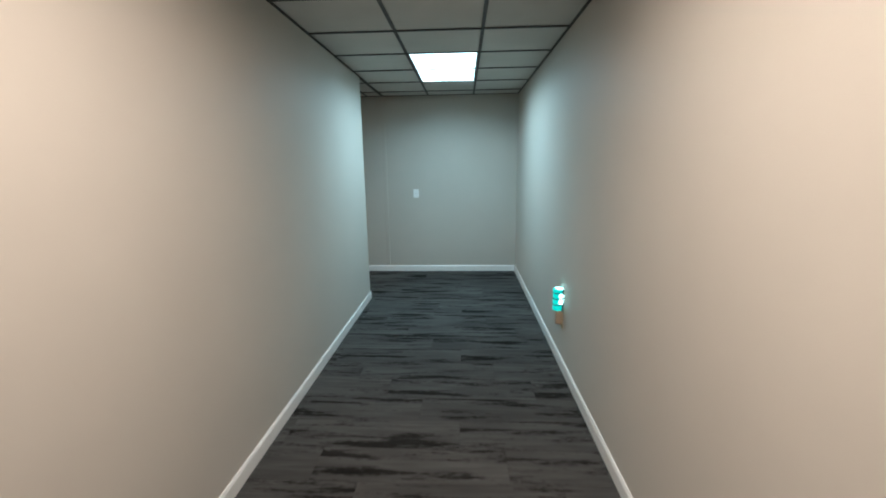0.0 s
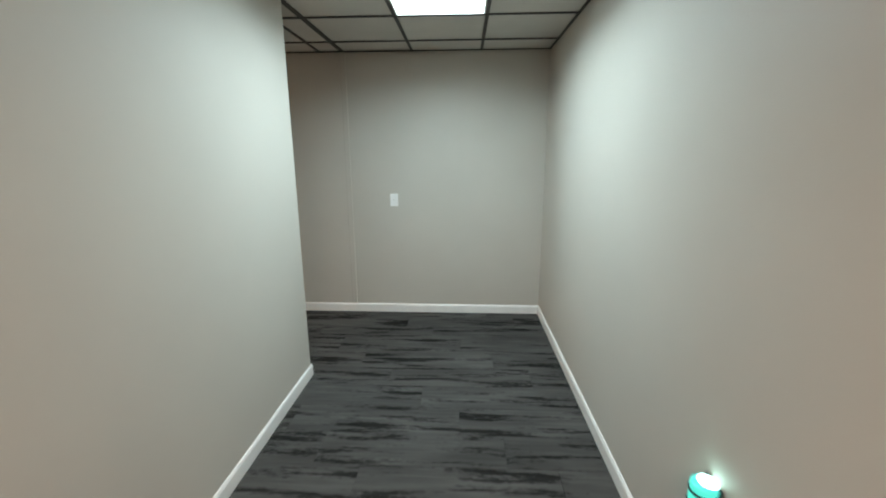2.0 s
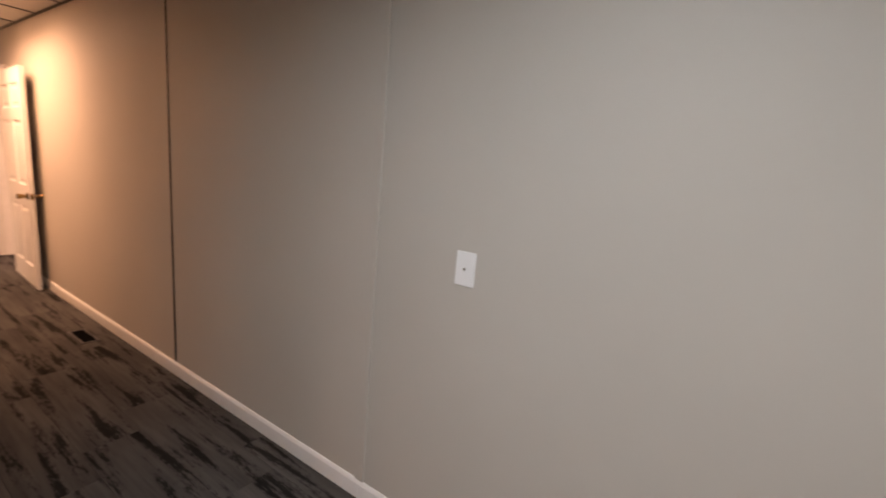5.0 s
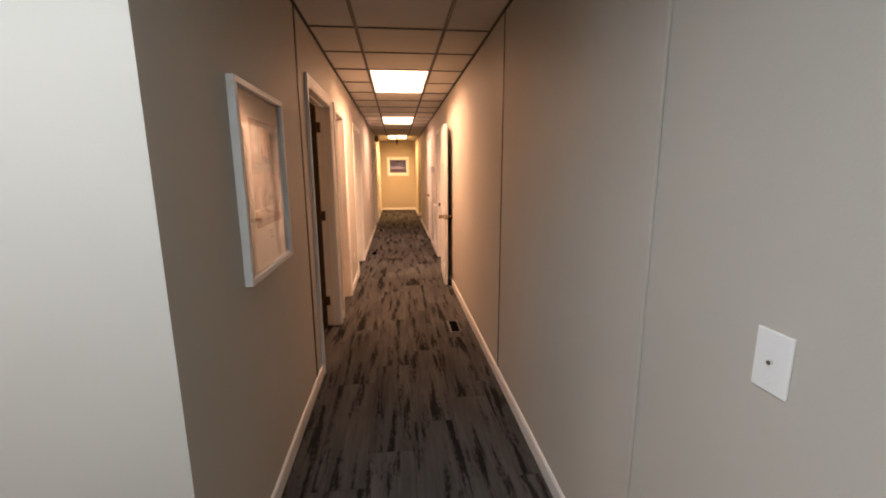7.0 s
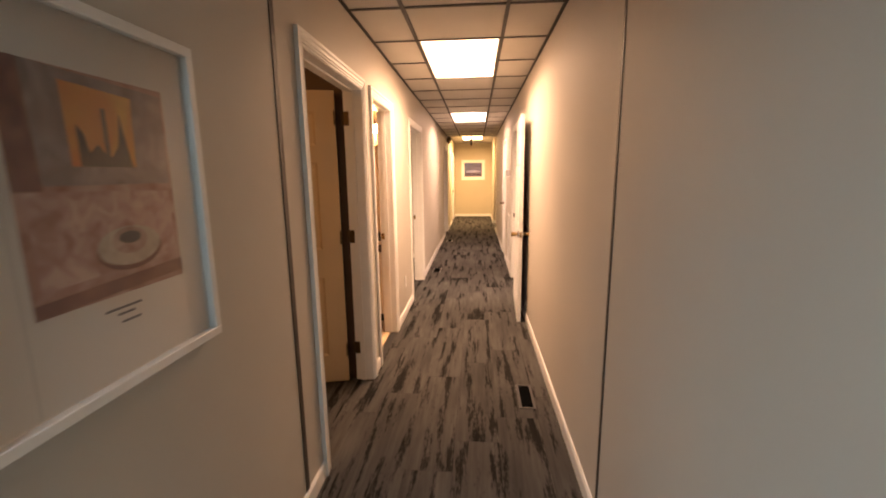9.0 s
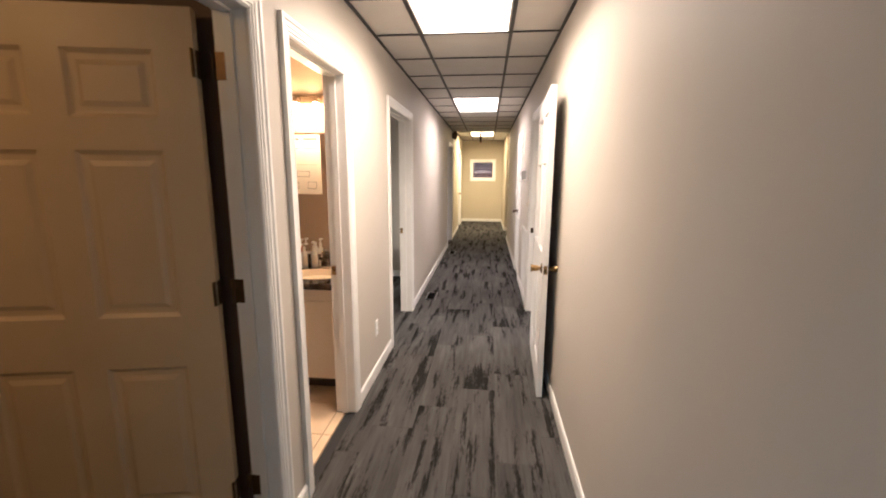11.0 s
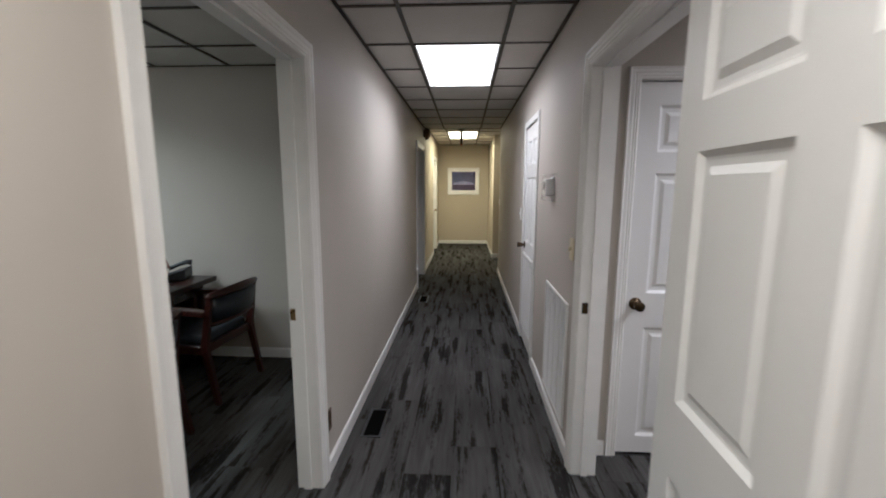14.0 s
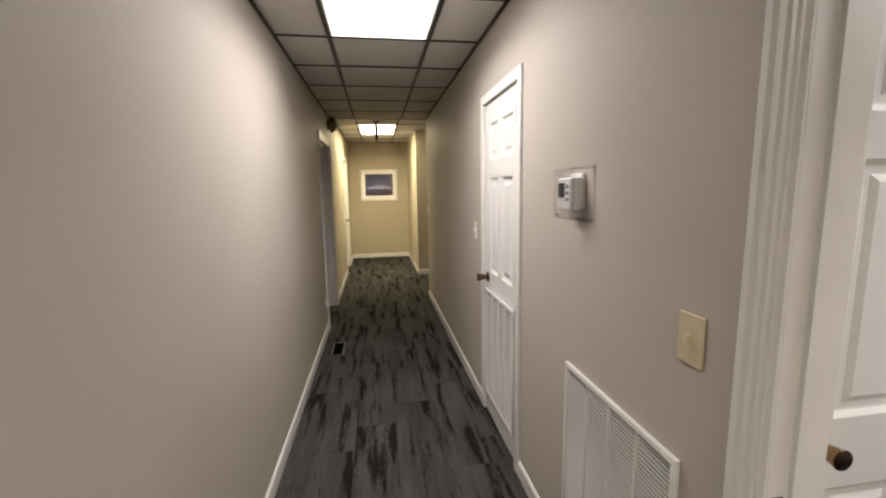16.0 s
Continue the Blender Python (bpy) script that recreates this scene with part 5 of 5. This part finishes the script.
vs = [wd.verts.new(v) for v in ((-0.11, -0.09, 0), (0.11, -0.09, 0), (0.11, 0.09, 0), (-0.11, 0.09, 0), (-0.11, -0.09, 0.025), (0.11, -0.09, 0.025), (0.11, 0.09, 0.085), (-0.11, 0.09, 0.085))]
for f in ((0, 3, 2, 1), (4, 5, 6, 7), (0, 1, 5, 4), (1, 2, 6, 5), (2, 3, 7, 6), (3, 0, 4, 7)):
    wd.faces.new([vs[i] for i in f])
bmesh.ops.bevel(wd, geom=wd.edges[:], offset=0.006, segments=2, affect="EDGES")
part("base", wd, DARK, ph)
part("handset", tube([(-0.075, -0.095, 0.055), (-0.078, -0.06, 0.072), (-0.078, 0.0, 0.098), (-0.078, 0.06, 0.118), (-0.075, 0.095, 0.112)], 0.018, 10, radii=[0.024, 0.018, 0.015, 0.018, 0.024]), DARK, ph, "black handset", smooth=True)
part("display", in_plane(boxes(((-0.03, 0.045, 0.0), (0.095, 0.078, 0.002))), Matrix.Translation((0, 0, 0.054)) @ pose(0, 0, 0.0, 18)), GREYP, ph, "grey display")
for r in range(4):
    for c in range(3):
        part("key", in_plane(boxes(((0.0 + c * 0.024, -0.07 + r * 0.024, 0.027), (0.016 + c * 0.024, -0.056 + r * 0.024, 0.033))), pose(0, 0, 0.012, 16)), GREYP, ph)
part("cord", tube([(-0.10 - 0.01 * math.cos(k * 1.6), -0.09 - 0.004 * k, 0.012 + 0.006 * math.sin(k * 1.6)) for k in range(40)], 0.0025, 6), DARK, ph, "black coiled cord", smooth=True)

# white-topped cabinet seen past the vestibule
cb = thing("storage_cabinet", "grey storage cabinet with a white top", "cabinet", Matrix.Identity(4))
part("body", boxes(((7.45, 8.3, 0.001), (8.4, 8.95, 0.80))), GREYP, cb)
part("top", boxes(((7.43, 8.28, 0.80), (8.42, 8.97, 0.84)), bevel=0.004), LAMINATE, cb)


# ---------------------------------------------------------------- floors
fl = tagged(finish("floor", boxes(((-2.72, YS - T, -0.10), (9.2, YE + T, -0.006)), ((0.2, 5.9, -0.10), (-2.72, 9.2, -0.006))), BACKING), kind="structure")
MESH = {}


def plank(x0, x1, y0, y1, mat, parent, name, key, z0=-0.006, gap=0.0005):
    k = (key, round(x1 - x0, 3), round(y1 - y0, 3))
    if k not in MESH:
        hx, hy, c = (x1 - x0) / 2 - gap, (y1 - y0) / 2 - gap, 0.0007 if key == "c" else 0.0018
        me = bpy.data.meshes.new(name)
        vsl = [(-hx, -hy, z0), (hx, -hy, z0), (hx, hy, z0), (-hx, hy, z0), (-hx, -hy, -c), (hx, -hy, -c), (hx, hy, -c), (-hx, hy, -c),
               (-hx + c, -hy + c, 0), (hx - c, -hy + c, 0), (hx - c, hy - c, 0), (-hx + c, hy - c, 0)]
        fcs = [(8, 9, 10, 11)] + [(a, b, b + 4, a + 4) for a, b in ((0, 1), (1, 2), (2, 3))] + [(3, 0, 4, 7)] + [(4, 5, 9, 8), (5, 6, 10, 9), (6, 7, 11, 10), (7, 4, 8, 11)]
        me.from_pydata(vsl, [], fcs)
        me.materials.append(mat)
        MESH[k] = me
    ob = new(name, MESH[k])
    ob.location = ((x0 + x1) / 2, (y0 + y1) / 2, 0)
    ob.parent = parent
    return ob


def carpet(x0, x1, y0, y1, width=0.25, length=1.0):
    """Carpet planks running along y, staggered column by column, cut at the edges of the zone."""
    k0, k1 = math.floor(x0 / width), math.ceil(x1 / width)
    for k in range(k0, k1):
        a, b = max(x0, k * width), min(x1, (k + 1) * width)
        if b - a < 0.012:
            continue
        off = ((k * 37) % 4) * 0.25 * length
        j = math.floor((y0 - off) / length)
        while off + j * length < y1:
            c, d = max(y0, off + j * length), min(y1, off + (j + 1) * length)
            if d - c > 0.012:
                plank(a, b, c, d, CARPET, fl, "carpet_plank", "c")
            j += 1


carpet(-2.6, XL, YS, YN)
carpet(XL, XR, YS, YE)
carpet(2.0, XL - T, 6.03, 8.68)
carpet(XL - T, XL, OFFICE[0], OFFICE[1])
carpet(XL - T, XL, CLOSET[0], CLOSET[1])
carpet(3.6, XL - T, YN + T, 4.205)
carpet(XL - T, XL, FARDOOR[0], FARDOOR[1])
carpet(XR, XR + 0.125, SIDE[0], SIDE[1])
carpet(XR + 0.125, 8.0, 5.67, 7.475)
carpet(XR, 7.2, 12.45, 14.0)
bf = setting("bathroom_floor")
part("bed", boxes(((2.32, 4.295, -0.006), (XL - T + 0.06, 5.87, -0.004))), GROUT, bf)
s = 0.33
for i in range(8):
    for j in range(6):
        a, b = XL - T + 0.055 - (i + 1) * s, XL - T + 0.055 - i * s
        c, d = 5.87 - (j + 1) * s, 5.87 - j * s
        if i == 0:
            c, d = max(c, 4.315), d
        if d - max(c, 4.295) > 0.02:
            if i == 0:
                # the first row reaches into the doorway only
                if d > BATH[0] + 0.02 and c < BATH[1] - 0.015:
                    plank(XL - T, b, max(c, BATH[0] + 0.015), min(d, BATH[1] - 0.015), CERAMIC, bf, "tile", "t", gap=0.003)
                plank(a, XL - T, max(c, 4.295), d, CERAMIC, bf, "tile", "t", gap=0.003)
            else:
                plank(a, b, max(c, 4.295), d, CERAMIC, bf, "tile", "t", gap=0.003)
